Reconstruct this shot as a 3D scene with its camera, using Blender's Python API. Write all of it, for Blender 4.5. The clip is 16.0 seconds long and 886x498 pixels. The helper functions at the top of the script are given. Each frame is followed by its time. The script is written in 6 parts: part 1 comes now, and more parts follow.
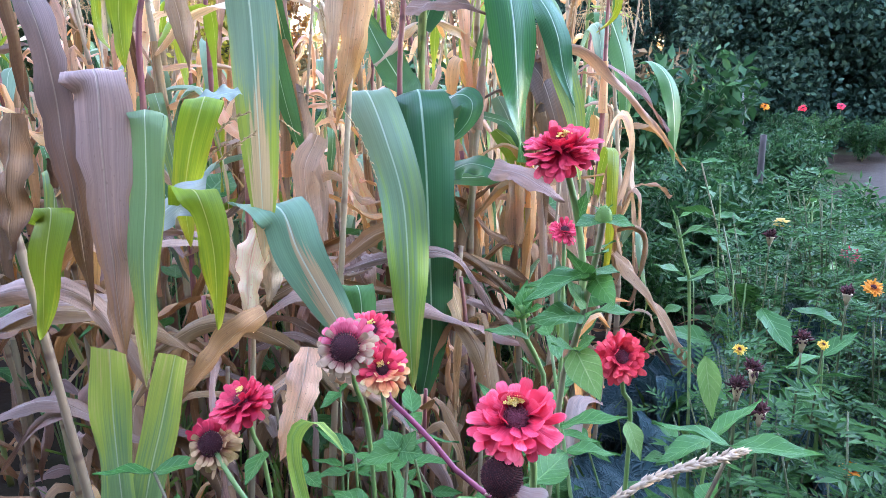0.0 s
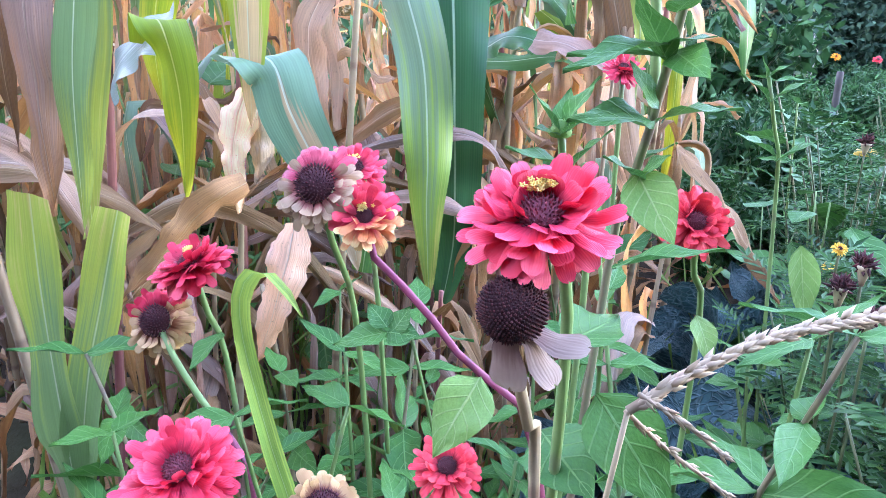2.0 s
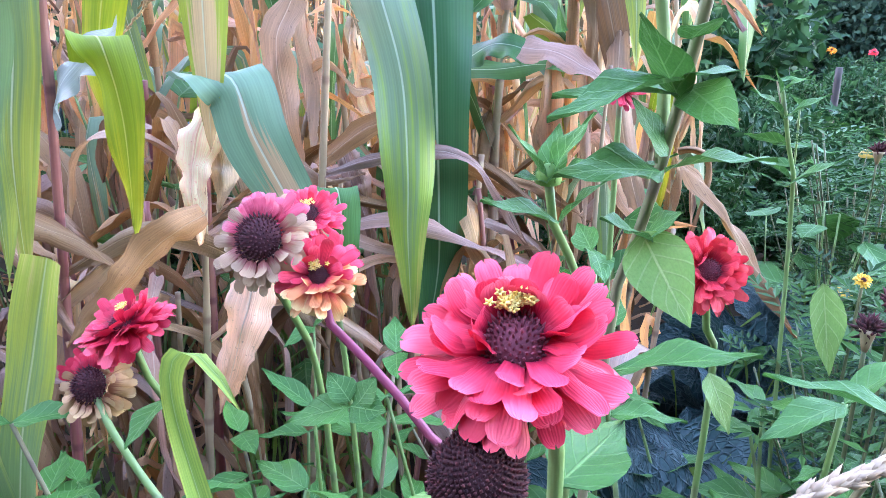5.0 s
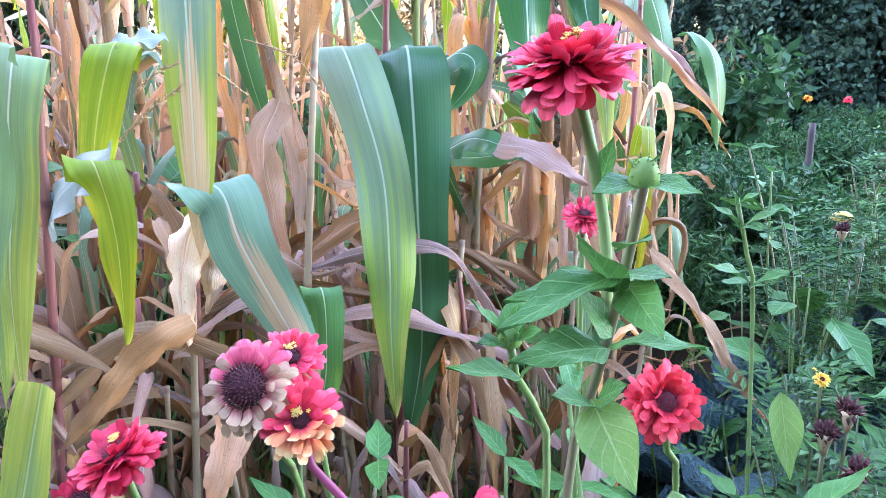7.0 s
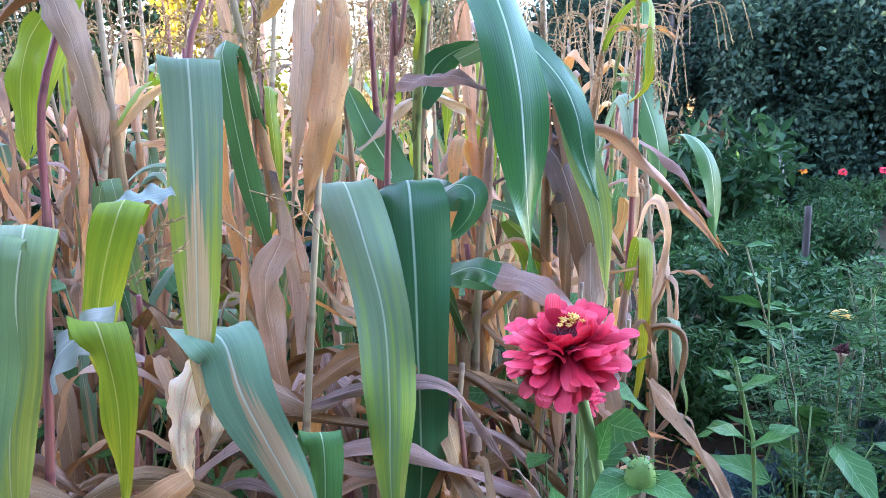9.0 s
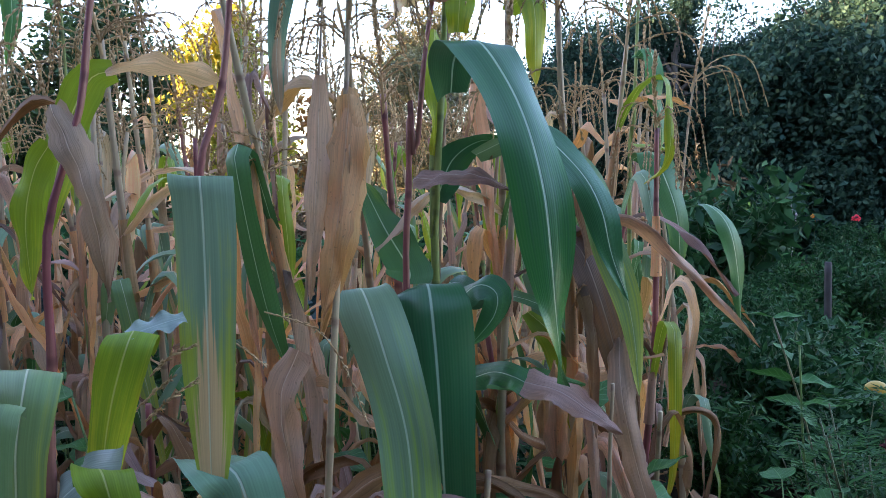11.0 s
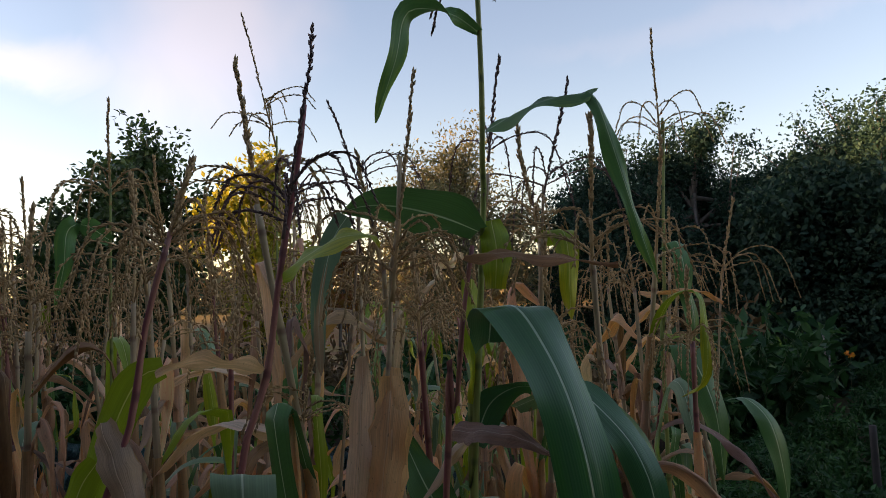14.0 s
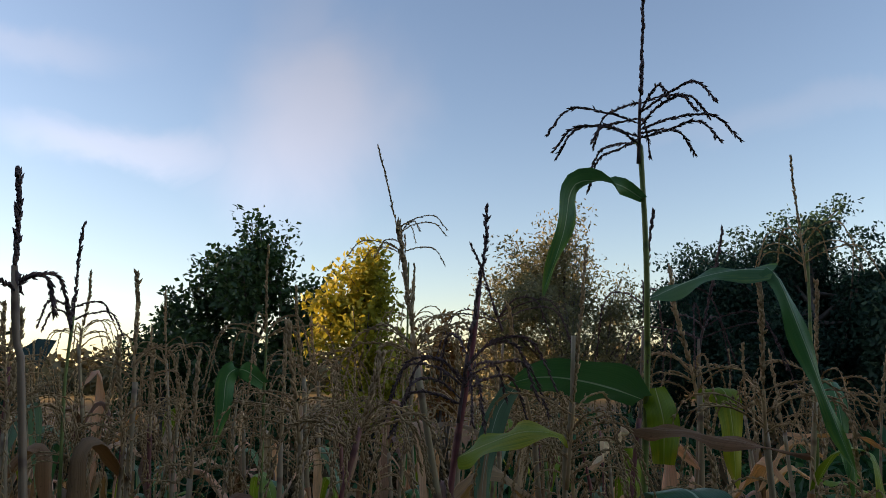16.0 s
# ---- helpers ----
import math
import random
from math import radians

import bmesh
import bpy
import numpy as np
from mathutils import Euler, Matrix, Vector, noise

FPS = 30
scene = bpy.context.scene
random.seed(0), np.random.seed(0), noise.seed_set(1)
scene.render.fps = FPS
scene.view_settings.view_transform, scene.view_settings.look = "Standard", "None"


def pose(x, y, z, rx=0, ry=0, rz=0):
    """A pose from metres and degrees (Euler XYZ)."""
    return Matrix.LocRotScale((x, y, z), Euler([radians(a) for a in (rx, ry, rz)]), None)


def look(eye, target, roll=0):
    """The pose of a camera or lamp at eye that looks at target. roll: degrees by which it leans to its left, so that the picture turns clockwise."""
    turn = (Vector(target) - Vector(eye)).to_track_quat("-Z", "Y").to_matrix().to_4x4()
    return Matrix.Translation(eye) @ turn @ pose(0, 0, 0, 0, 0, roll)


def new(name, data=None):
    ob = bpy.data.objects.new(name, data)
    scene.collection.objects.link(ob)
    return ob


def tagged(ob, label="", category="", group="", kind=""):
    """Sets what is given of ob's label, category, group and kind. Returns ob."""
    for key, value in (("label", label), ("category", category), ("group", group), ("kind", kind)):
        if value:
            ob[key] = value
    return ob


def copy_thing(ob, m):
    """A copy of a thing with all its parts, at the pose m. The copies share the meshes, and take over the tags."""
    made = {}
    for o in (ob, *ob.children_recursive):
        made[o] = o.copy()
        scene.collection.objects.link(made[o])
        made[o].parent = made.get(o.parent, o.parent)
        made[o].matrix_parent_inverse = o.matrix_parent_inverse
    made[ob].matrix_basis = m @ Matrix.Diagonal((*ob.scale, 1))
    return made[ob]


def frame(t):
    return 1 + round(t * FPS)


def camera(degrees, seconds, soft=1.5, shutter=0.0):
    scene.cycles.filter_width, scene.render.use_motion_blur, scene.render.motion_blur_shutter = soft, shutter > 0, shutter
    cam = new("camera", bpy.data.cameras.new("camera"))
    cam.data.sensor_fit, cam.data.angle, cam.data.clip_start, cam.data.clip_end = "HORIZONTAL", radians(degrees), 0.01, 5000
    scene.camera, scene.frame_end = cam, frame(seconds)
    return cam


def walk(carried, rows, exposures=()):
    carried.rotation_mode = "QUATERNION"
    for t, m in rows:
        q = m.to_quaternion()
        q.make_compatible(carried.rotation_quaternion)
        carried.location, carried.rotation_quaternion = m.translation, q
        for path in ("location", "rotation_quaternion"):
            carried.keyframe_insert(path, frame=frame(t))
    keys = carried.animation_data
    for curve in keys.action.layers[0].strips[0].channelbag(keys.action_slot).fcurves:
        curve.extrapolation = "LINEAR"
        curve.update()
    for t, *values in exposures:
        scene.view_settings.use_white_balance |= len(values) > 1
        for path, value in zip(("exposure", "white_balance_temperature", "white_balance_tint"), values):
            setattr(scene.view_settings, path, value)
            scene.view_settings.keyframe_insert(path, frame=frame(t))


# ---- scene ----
cam = camera(63.8, 16.0, 0.5)
PATH = [
    (0, (0.046, 0.035, 1.027), (-0.027, 1.971, 0.531), -0.3),
    (0.5, (0.07, 0.074, 0.997), (-0.029, 2.008, 0.496), 0.0),
    (1, (0.077, 0.1, 0.935), (-0.031, 2.011, 0.357), -0.2),
    (1.5, (0.081, 0.15, 0.888), (-0.05, 2.06, 0.31), 0.5),
    (2, (0.068, 0.208, 0.859), (-0.121, 2.105, 0.254), 0.9),
    (2.5, (0.069, 0.262, 0.851), (-0.116, 2.152, 0.224), 0.2),
    (3, (0.066, 0.299, 0.85), (-0.122, 2.184, 0.209), 0.5),
    (3.5, (0.068, 0.317, 0.861), (-0.118, 2.206, 0.229), 0.2),
    (4, (0.078, 0.329, 0.876), (-0.096, 2.226, 0.266), -0.1),
    (4.2, (0.076, 0.327, 0.873), (-0.104, 2.222, 0.26), -0.1),
    (6.3, (0.085, 0.274, 0.901), (-0.086, 2.174, 0.302), 0.4),
    (6.5, (0.088, 0.279, 0.923), (-0.074, 2.195, 0.374), -0.1),
    (7, (0.091, 0.289, 0.956), (-0.062, 2.219, 0.455), -0.5),
    (7.5, (0.101, 0.296, 0.995), (-0.043, 2.244, 0.563), -0.4),
    (8, (0.102, 0.298, 1.02), (-0.041, 2.251, 0.617), -0.2),
    (8.5, (0.1, 0.302, 1.049), (-0.036, 2.264, 0.686), -0.0),
    (9, (0.091, 0.304, 1.069), (-0.064, 2.269, 0.729), -0.4),
    (11.5, (0.063, 0.374, 1.188), (-0.114, 2.361, 1.042), -1.8),
    (12, (0.059, 0.379, 1.229), (-0.126, 2.369, 1.147), -1.6),
    (12.5, (0.059, 0.385, 1.248), (-0.152, 2.373, 1.201), -2.5),
    (13, (0.063, 0.378, 1.295), (-0.132, 2.369, 1.307), -1.4),
    (13.5, (0.054, 0.372, 1.333), (-0.16, 2.359, 1.391), -1.6),
    (14, (0.048, 0.367, 1.37), (-0.18, 2.35, 1.492), -2.3),
    (14.5, (0.033, 0.362, 1.406), (-0.236, 2.336, 1.59), -1.8),
    (15, (0.005, 0.363, 1.442), (-0.317, 2.323, 1.677), -1.3),
    (15.5, (-0.022, 0.361, 1.478), (-0.411, 2.302, 1.764), -1.2),
    (16, (-0.057, 0.338, 1.508), (-0.526, 2.249, 1.864), -0.7),
]
EXPOSURES = [(0, 5.05, 6150, 36), (0.5, 5.45, 6150, 37), (1.0, 5.47, 6150, 37), (3.0, 5.42, 6200, 38), (7.0, 5.4, 6150, 38), (8.0, 5.15, 6000, 38), (9.0, 4.8, 5900, 37), (11.5, 3.2, 5950, 28), (12.0, 2.8, 6200, 27), (12.5, 1.9, 6700, 29), (14.0, 1.62, 7300, 30), (16, 1.2, 6450, 23)]
walk(cam, [(t, look(eye, target, roll)) for t, eye, target, roll in PATH], EXPOSURES)

# ---- world and sun ----
SUN_AZ, SUN_EL = radians(-95), radians(8.0)   # azimuth from +y towards +x
world = bpy.data.worlds.new("evening_sky")
scene.world = world
world.use_nodes = True


def node(tree, kind, ins=None, x=0):
    n = tree.nodes.new(kind)
    for key, value in (ins or {}).items():
        if isinstance(value, bpy.types.NodeSocket):
            tree.links.new(value, n.inputs[key])
        else:
            n.inputs[key].default_value = value
    return n


def maths(tree, op, a, b=0.0, c=0.0, clamp=False):
    n = tree.nodes.new("ShaderNodeMath")
    n.operation, n.use_clamp = op, clamp
    for k, value in enumerate((a, b, c)):
        if isinstance(value, bpy.types.NodeSocket):
            tree.links.new(value, n.inputs[k])
        else:
            n.inputs[k].default_value = value
    return n.outputs[0]


def blend(tree, fac, a, b, mode="MIX"):
    n = tree.nodes.new("ShaderNodeMix")
    n.data_type, n.blend_type = "RGBA", mode
    for k, value in ((0, fac), (6, a), (7, b)):
        if isinstance(value, bpy.types.NodeSocket):
            tree.links.new(value, n.inputs[k])
        else:
            n.inputs[k].default_value = value if k == 0 else (*value[:3], 1)
    return n.outputs[2]


def span(tree, value, a, b, to0=0.0, to1=1.0):
    n = tree.nodes.new("ShaderNodeMapRange")
    n.interpolation_type = "SMOOTHSTEP"
    tree.links.new(value, n.inputs[0])
    for k, v in ((1, a), (2, b), (3, to0), (4, to1)):
        n.inputs[k].default_value = v
    return n.outputs[0]


def noise_at(tree, vector, scale, detail=3.0, rough=0.55, distort=0.0):
    n = node(tree, "ShaderNodeTexNoise", {"Vector": vector, "Scale": scale, "Detail": detail, "Roughness": rough, "Distortion": distort})
    return n.outputs[0]


wt = world.node_tree
wt.nodes.clear()
sky = wt.nodes.new("ShaderNodeTexSky")
sky.sky_type, sky.sun_disc = "NISHITA", False
sky.sun_elevation, sky.sun_rotation = SUN_EL, SUN_AZ
sky.altitude, sky.air_density, sky.dust_density, sky.ozone_density = 100, 1.0, 0.5, 1.2
wc = wt.nodes.new("ShaderNodeTexCoord")
# thin evening clouds: a soft puff and two long wisps, frayed by noise
wv = node(wt, "ShaderNodeSeparateXYZ", {0: wc.outputs["Generated"]})
far = maths(wt, "MAXIMUM", maths(wt, "ABSOLUTE", wv.outputs[1]), 0.05)
fray = noise_at(wt, wc.outputs["Generated"], 3.0, 4.0, 0.55)
fray2 = noise_at(wt, wc.outputs["Generated"], 5.0, 5.0, 0.6, 0.6)
cu = maths(wt, "ADD", maths(wt, "DIVIDE", wv.outputs[0], far), maths(wt, "MULTIPLY", maths(wt, "SUBTRACT", fray, 0.5), 0.35))
cw = maths(wt, "ADD", maths(wt, "DIVIDE", wv.outputs[2], far), maths(wt, "MULTIPLY", maths(wt, "SUBTRACT", fray2, 0.5), 0.16))
cloud = None
for u0, w0, ru, rw, slope, amount in ((-0.45, 0.40, 0.2, 0.2, 0.0, 0.8), (-0.8, 0.40, 0.34, 0.055, -0.2, 0.6), (-1.02, 0.62, 0.25, 0.05, -0.2, 0.35), (-0.5, 0.52, 0.1, 0.2, 0.0, 0.3), (0.3, 0.36, 0.3, 0.03, 0.1, 0.2)):
    a1 = maths(wt, "DIVIDE", maths(wt, "SUBTRACT", cu, u0), ru)
    b1 = maths(wt, "DIVIDE", maths(wt, "SUBTRACT", maths(wt, "SUBTRACT", cw, w0), maths(wt, "MULTIPLY", maths(wt, "SUBTRACT", cu, u0), slope)), rw)
    d1 = maths(wt, "SQRT", maths(wt, "ADD", maths(wt, "MULTIPLY", a1, a1), maths(wt, "MULTIPLY", b1, b1)))
    one = span(wt, d1, 0.2, 1.25, amount, 0.0)
    cloud = one if cloud is None else maths(wt, "MAXIMUM", cloud, one)
grey = node(wt, "ShaderNodeRGBToBW", {"Color": sky.outputs[0]})
lift = maths(wt, "MULTIPLY", grey.outputs[0], 1.38)
white = blend(wt, 1.0, (0.9, 1.0, 1.12), lift, "MULTIPLY")
toned = blend(wt, cloud, sky.outputs[0], white)
bg = node(wt, "ShaderNodeBackground", {"Color": toned, "Strength": 0.12})
wo = node(wt, "ShaderNodeOutputWorld", {"Surface": bg.outputs[0]})

sun = new("sun", bpy.data.lights.new("sun", "SUN"))
sun.data.energy, sun.data.angle, sun.data.color = 4.5, radians(1.0), (1.0, 0.66, 0.34)
sun.matrix_world = look(Vector((math.sin(SUN_AZ) * math.cos(SUN_EL), math.cos(SUN_AZ) * math.cos(SUN_EL), math.sin(SUN_EL))) * 40, (0, 0, 0))


# ---- materials ----
def material(name):
    m = bpy.data.materials.new(name)
    m.use_nodes = True
    m.node_tree.nodes.clear()
    return m, m.node_tree


def finish(tree, color, rough=0.6, bump=None, strength=0.3, distance=0.002, thin=0.0, spec=0.5, thin_color=None):
    """Principled surface, with a share of light let through by thin leaves."""
    p = node(tree, "ShaderNodeBsdfPrincipled", {"Base Color": color, "Roughness": rough, "Specular IOR Level": spec})
    surface = p.outputs[0]
    if bump is not None:
        b = node(tree, "ShaderNodeBump", {"Height": bump, "Strength": strength, "Distance": distance})
        tree.links.new(b.outputs[0], p.inputs["Normal"])
    if thin > 0:
        tr = node(tree, "ShaderNodeBsdfTranslucent", {"Color": thin_color if thin_color is not None else color})
        mx = node(tree, "ShaderNodeMixShader", {0: thin, 1: surface, 2: tr.outputs[0]})
        surface = mx.outputs[0]
    node(tree, "ShaderNodeOutputMaterial", {"Surface": surface})


def blade_material(name, fresh, turning, dry, age, rib, rough=0.42, thin=0.3, spots=0.0, core=False, grow=0.55, glow=(1.0, 1.0, 1.0), vary=0.25):
    """Long leaf: parallel veins, pale midrib, colour turning towards margin and tip."""
    m, t = material(name)
    uv = t.nodes.new("ShaderNodeUVMap")
    sep = node(t, "ShaderNodeSeparateXYZ", {0: uv.outputs[0]})
    u, v = sep.outputs[0], sep.outputs[1]
    info = t.nodes.new("ShaderNodeObjectInfo")
    rnd = info.outputs["Random"]
    off = node(t, "ShaderNodeCombineXYZ", {0: maths(t, "MULTIPLY", rnd, 37.0), 1: 0.0, 2: 0.0})
    uvm = node(t, "ShaderNodeVectorMath", {0: uv.outputs[0], 1: off.outputs[0]})
    stretch = node(t, "ShaderNodeMapping", {"Vector": uvm.outputs[0], "Scale": (14.0, 1.3, 1.0)})
    streak = noise_at(t, stretch.outputs[0], 1.0, 4.0, 0.6)
    patch = noise_at(t, uvm.outputs[0], 3.2, 4.0, 0.6, 0.4)
    edge = maths(t, "ABSOLUTE", maths(t, "SUBTRACT", u, 0.5))
    # age grows with the tip, the margin, streaks and chance
    a = maths(t, "ADD", maths(t, "MULTIPLY", v, grow), maths(t, "MULTIPLY", edge, 0.35))
    a = maths(t, "ADD", a, maths(t, "MULTIPLY", maths(t, "SUBTRACT", streak, 0.5), 0.75))
    a = maths(t, "ADD", a, maths(t, "MULTIPLY", maths(t, "SUBTRACT", patch, 0.5), 0.7))
    a = maths(t, "ADD", a, maths(t, "MULTIPLY", maths(t, "SUBTRACT", rnd, 0.5), 0.3))
    a = maths(t, "ADD", a, age)
    c = blend(t, span(t, a, 0.35, 0.75), fresh, turning)
    if core:
        # the middle dries first, from half way down
        d = maths(t, "SUBTRACT", maths(t, "MULTIPLY", v, 1.25), maths(t, "MULTIPLY", edge, 1.5))
        d = maths(t, "ADD", d, maths(t, "MULTIPLY", maths(t, "SUBTRACT", streak, 0.5), 0.9))
        c = blend(t, span(t, d, 0.38, 0.5), c, dry)
    else:
        c = blend(t, span(t, a, 0.72, 1.02), c, dry)
    thread = noise_at(t, node(t, "ShaderNodeMapping", {"Vector": uvm.outputs[0], "Scale": (55.0, 2.5, 1.0)}).outputs[0], 1.0, 3.0, 0.6)
    tone = maths(t, "ADD", 0.69 - 0.66 * vary, maths(t, "ADD", maths(t, "MULTIPLY", streak, 0.36 + 0.72 * vary), maths(t, "MULTIPLY", thread, 0.25 + 0.7 * vary)))
    c = blend(t, 1.0, c, node(t, "ShaderNodeCombineColor", {0: tone, 1: tone, 2: tone}).outputs[0], "MULTIPLY")
    # each leaf is a little paler or darker, warmer or cooler than its neighbour
    r2 = maths(t, "FRACT", maths(t, "MULTIPLY", rnd, 17.31))
    dim = maths(t, "ADD", 1.0 - vary * 0.55, maths(t, "MULTIPLY", r2, vary))
    warm = maths(t, "ADD", 1.0 - vary * 0.12, maths(t, "MULTIPLY", maths(t, "FRACT", maths(t, "MULTIPLY", rnd, 41.7)), vary * 0.24))
    c = blend(t, 1.0, c, node(t, "ShaderNodeCombineColor", {0: dim, 1: maths(t, "MULTIPLY", dim, warm), 2: maths(t, "MULTIPLY", dim, warm)}).outputs[0], "MULTIPLY")
    veins = maths(t, "SINE", maths(t, "MULTIPLY", u, 150.0))
    fine = maths(t, "MULTIPLY", maths(t, "ADD", veins, 1.0), 0.013)
    c = blend(t, fine, c, (0.55, 0.6, 0.4))
    ribw = span(t, edge, 0.008, 0.026, 1.0, 0.0)
    c = blend(t, maths(t, "MULTIPLY", ribw, maths(t, "SUBTRACT", 0.85, maths(t, "MULTIPLY", v, 0.45))), c, rib)
    if spots:
        fleck = noise_at(t, node(t, "ShaderNodeMapping", {"Vector": uvm.outputs[0], "Scale": (10.0, 40.0, 1.0)}).outputs[0], 1.0, 3.0)
        c = blend(t, span(t, fleck, 0.62, 0.72, 0.0, spots), c, (0.09, 0.05, 0.03))
    h = maths(t, "ADD", maths(t, "MULTIPLY", veins, 0.07), maths(t, "MULTIPLY", ribw, 1.5))
    h = maths(t, "ADD", h, streak)
    finish(t, c, rough, h, 0.3 + 0.5 * vary, 0.001 + 0.001 * vary, thin, 0.5, blend(t, 1.0, c, glow, "MULTIPLY"))
    return m


BLADES = {
    "green": blade_material("corn_leaf_green", (0.07, 0.2, 0.045), (0.2, 0.34, 0.04), (0.5, 0.33, 0.13), -0.15, (0.6, 0.72, 0.42)),
    # fresh tones of pale and half are lifted to carry the sky's sheen
    "pale": blade_material("corn_leaf_pale_green", (0.2, 0.31, 0.155), (0.26, 0.39, 0.05), (0.5, 0.42, 0.1), -0.03, (0.58, 0.66, 0.45), 0.36, 0.28, 0.0, False, 0.75),
    "dark": blade_material("corn_leaf_bluegreen", (0.037, 0.143, 0.05), (0.035, 0.165, 0.032), (0.12, 0.26, 0.045), -0.1, (0.5, 0.64, 0.44), 0.28, 0.2, 0.0, False, 0.7),
    "grey": blade_material("corn_leaf_greygreen", (0.16, 0.28, 0.16), (0.12, 0.26, 0.09), (0.48, 0.31, 0.17), -0.25, (0.56, 0.66, 0.5), 0.34, 0.25, 0.0, True, 0.4),
    "lime": blade_material("corn_leaf_lime", (0.24, 0.36, 0.02), (0.42, 0.44, 0.025), (0.56, 0.36, 0.12), 0.02, (0.62, 0.64, 0.25), 0.45, 0.42, 0.0, False, 0.55, (1.15, 0.95, 0.5)),
    "half": blade_material("corn_leaf_turning", (0.2, 0.31, 0.17), (0.36, 0.42, 0.045), (0.68, 0.44, 0.21), -0.16, (0.58, 0.66, 0.45), 0.38, 0.34, 0.0, True, 0.95),
    "fade": blade_material("corn_leaf_fading", (0.2, 0.32, 0.115), (0.37, 0.43, 0.06), (0.58, 0.43, 0.18), 0.02, (0.7, 0.72, 0.48), 0.4, 0.34, 0.0, False, 0.75),
    "tan": blade_material("corn_leaf_dry_tan", (0.73, 0.45, 0.215), (0.6, 0.335, 0.15), (0.31, 0.135, 0.055), 0.03, (0.76, 0.56, 0.36), 0.65, 0.4, 0.5, False, 0.55, (1.2, 0.86, 0.42), 0.75),
    "pink": blade_material("corn_leaf_dry_pink", (0.74, 0.465, 0.31), (0.58, 0.33, 0.2), (0.32, 0.135, 0.08), 0.0, (0.76, 0.58, 0.44), 0.65, 0.34, 0.4, False, 0.55, (1.15, 0.88, 0.5), 0.75),
    "brown": blade_material("corn_leaf_dry_brown", (0.36, 0.19, 0.085), (0.24, 0.11, 0.048), (0.1, 0.045, 0.025), 0.06, (0.5, 0.33, 0.19), 0.65, 0.24, 0.5, False, 0.55, (1.15, 0.87, 0.48), 0.75),
    "husk": blade_material("husk_pale", (0.82, 0.64, 0.46), (0.68, 0.46, 0.29), (0.36, 0.2, 0.11), -0.05, (0.78, 0.62, 0.45), 0.6, 0.38, 0.4, False, 0.55, (1.18, 0.87, 0.47), 0.75),
    "plum": blade_material("corn_leaf_dry_plum", (0.38, 0.235, 0.185), (0.32, 0.175, 0.125), (0.17, 0.075, 0.05), 0.1, (0.52, 0.39, 0.33), 0.65, 0.26, 0.4, False, 0.55, (1.15, 0.87, 0.5), 0.75),
    "mauve": blade_material("corn_leaf_dry_mauve", (0.28, 0.175, 0.14), (0.29, 0.145, 0.07), (0.17, 0.07, 0.034), -0.06, (0.42, 0.3, 0.22), 0.5, 0.2, 0.3, False, 0.85, (1.12, 0.88, 0.5), 0.6),
    "silver": blade_material("corn_leaf_pale_underside", (0.27, 0.33, 0.28), (0.3, 0.35, 0.22), (0.4, 0.36, 0.2), -0.3, (0.46, 0.52, 0.44), 0.34, 0.2),
    "grass": blade_material("grass_blade", (0.17, 0.31, 0.05), (0.3, 0.4, 0.06), (0.5, 0.42, 0.18), -0.1, (0.4, 0.5, 0.25), 0.45, 0.4),
}


def stalk_material(name, low, high, joint):
    m, t = material(name)
    uv = t.nodes.new("ShaderNodeUVMap")
    sep = node(t, "ShaderNodeSeparateXYZ", {0: uv.outputs[0]})
    rnd = t.nodes.new("ShaderNodeObjectInfo").outputs["Random"]
    stretch = node(t, "ShaderNodeMapping", {"Vector": uv.outputs[0], "Scale": (9.0, 5.0, 1.0)})
    grain = noise_at(t, stretch.outputs[0], 1.0, 4.0, 0.6)
    big = noise_at(t, node(t, "ShaderNodeVectorMath", {0: uv.outputs[0], 1: node(t, "ShaderNodeCombineXYZ", {1: maths(t, "MULTIPLY", rnd, 20.0)}).outputs[0]}).outputs[0], 3.0, 2.0)
    c = blend(t, span(t, big, 0.35, 0.65), low, high)
    c = blend(t, span(t, grain, 0.5, 0.75, 0.0, 0.5), c, joint)
    ring = maths(t, "FRACT", maths(t, "DIVIDE", sep.outputs[1], 0.16))
    near = maths(t, "ABSOLUTE", maths(t, "SUBTRACT", ring, 0.5))
    c = blend(t, span(t, near, 0.44, 0.49, 0.0, 0.8), c, joint)
    finish(t, c, 0.5, grain, 0.4, 0.001, 0.0)
    return m


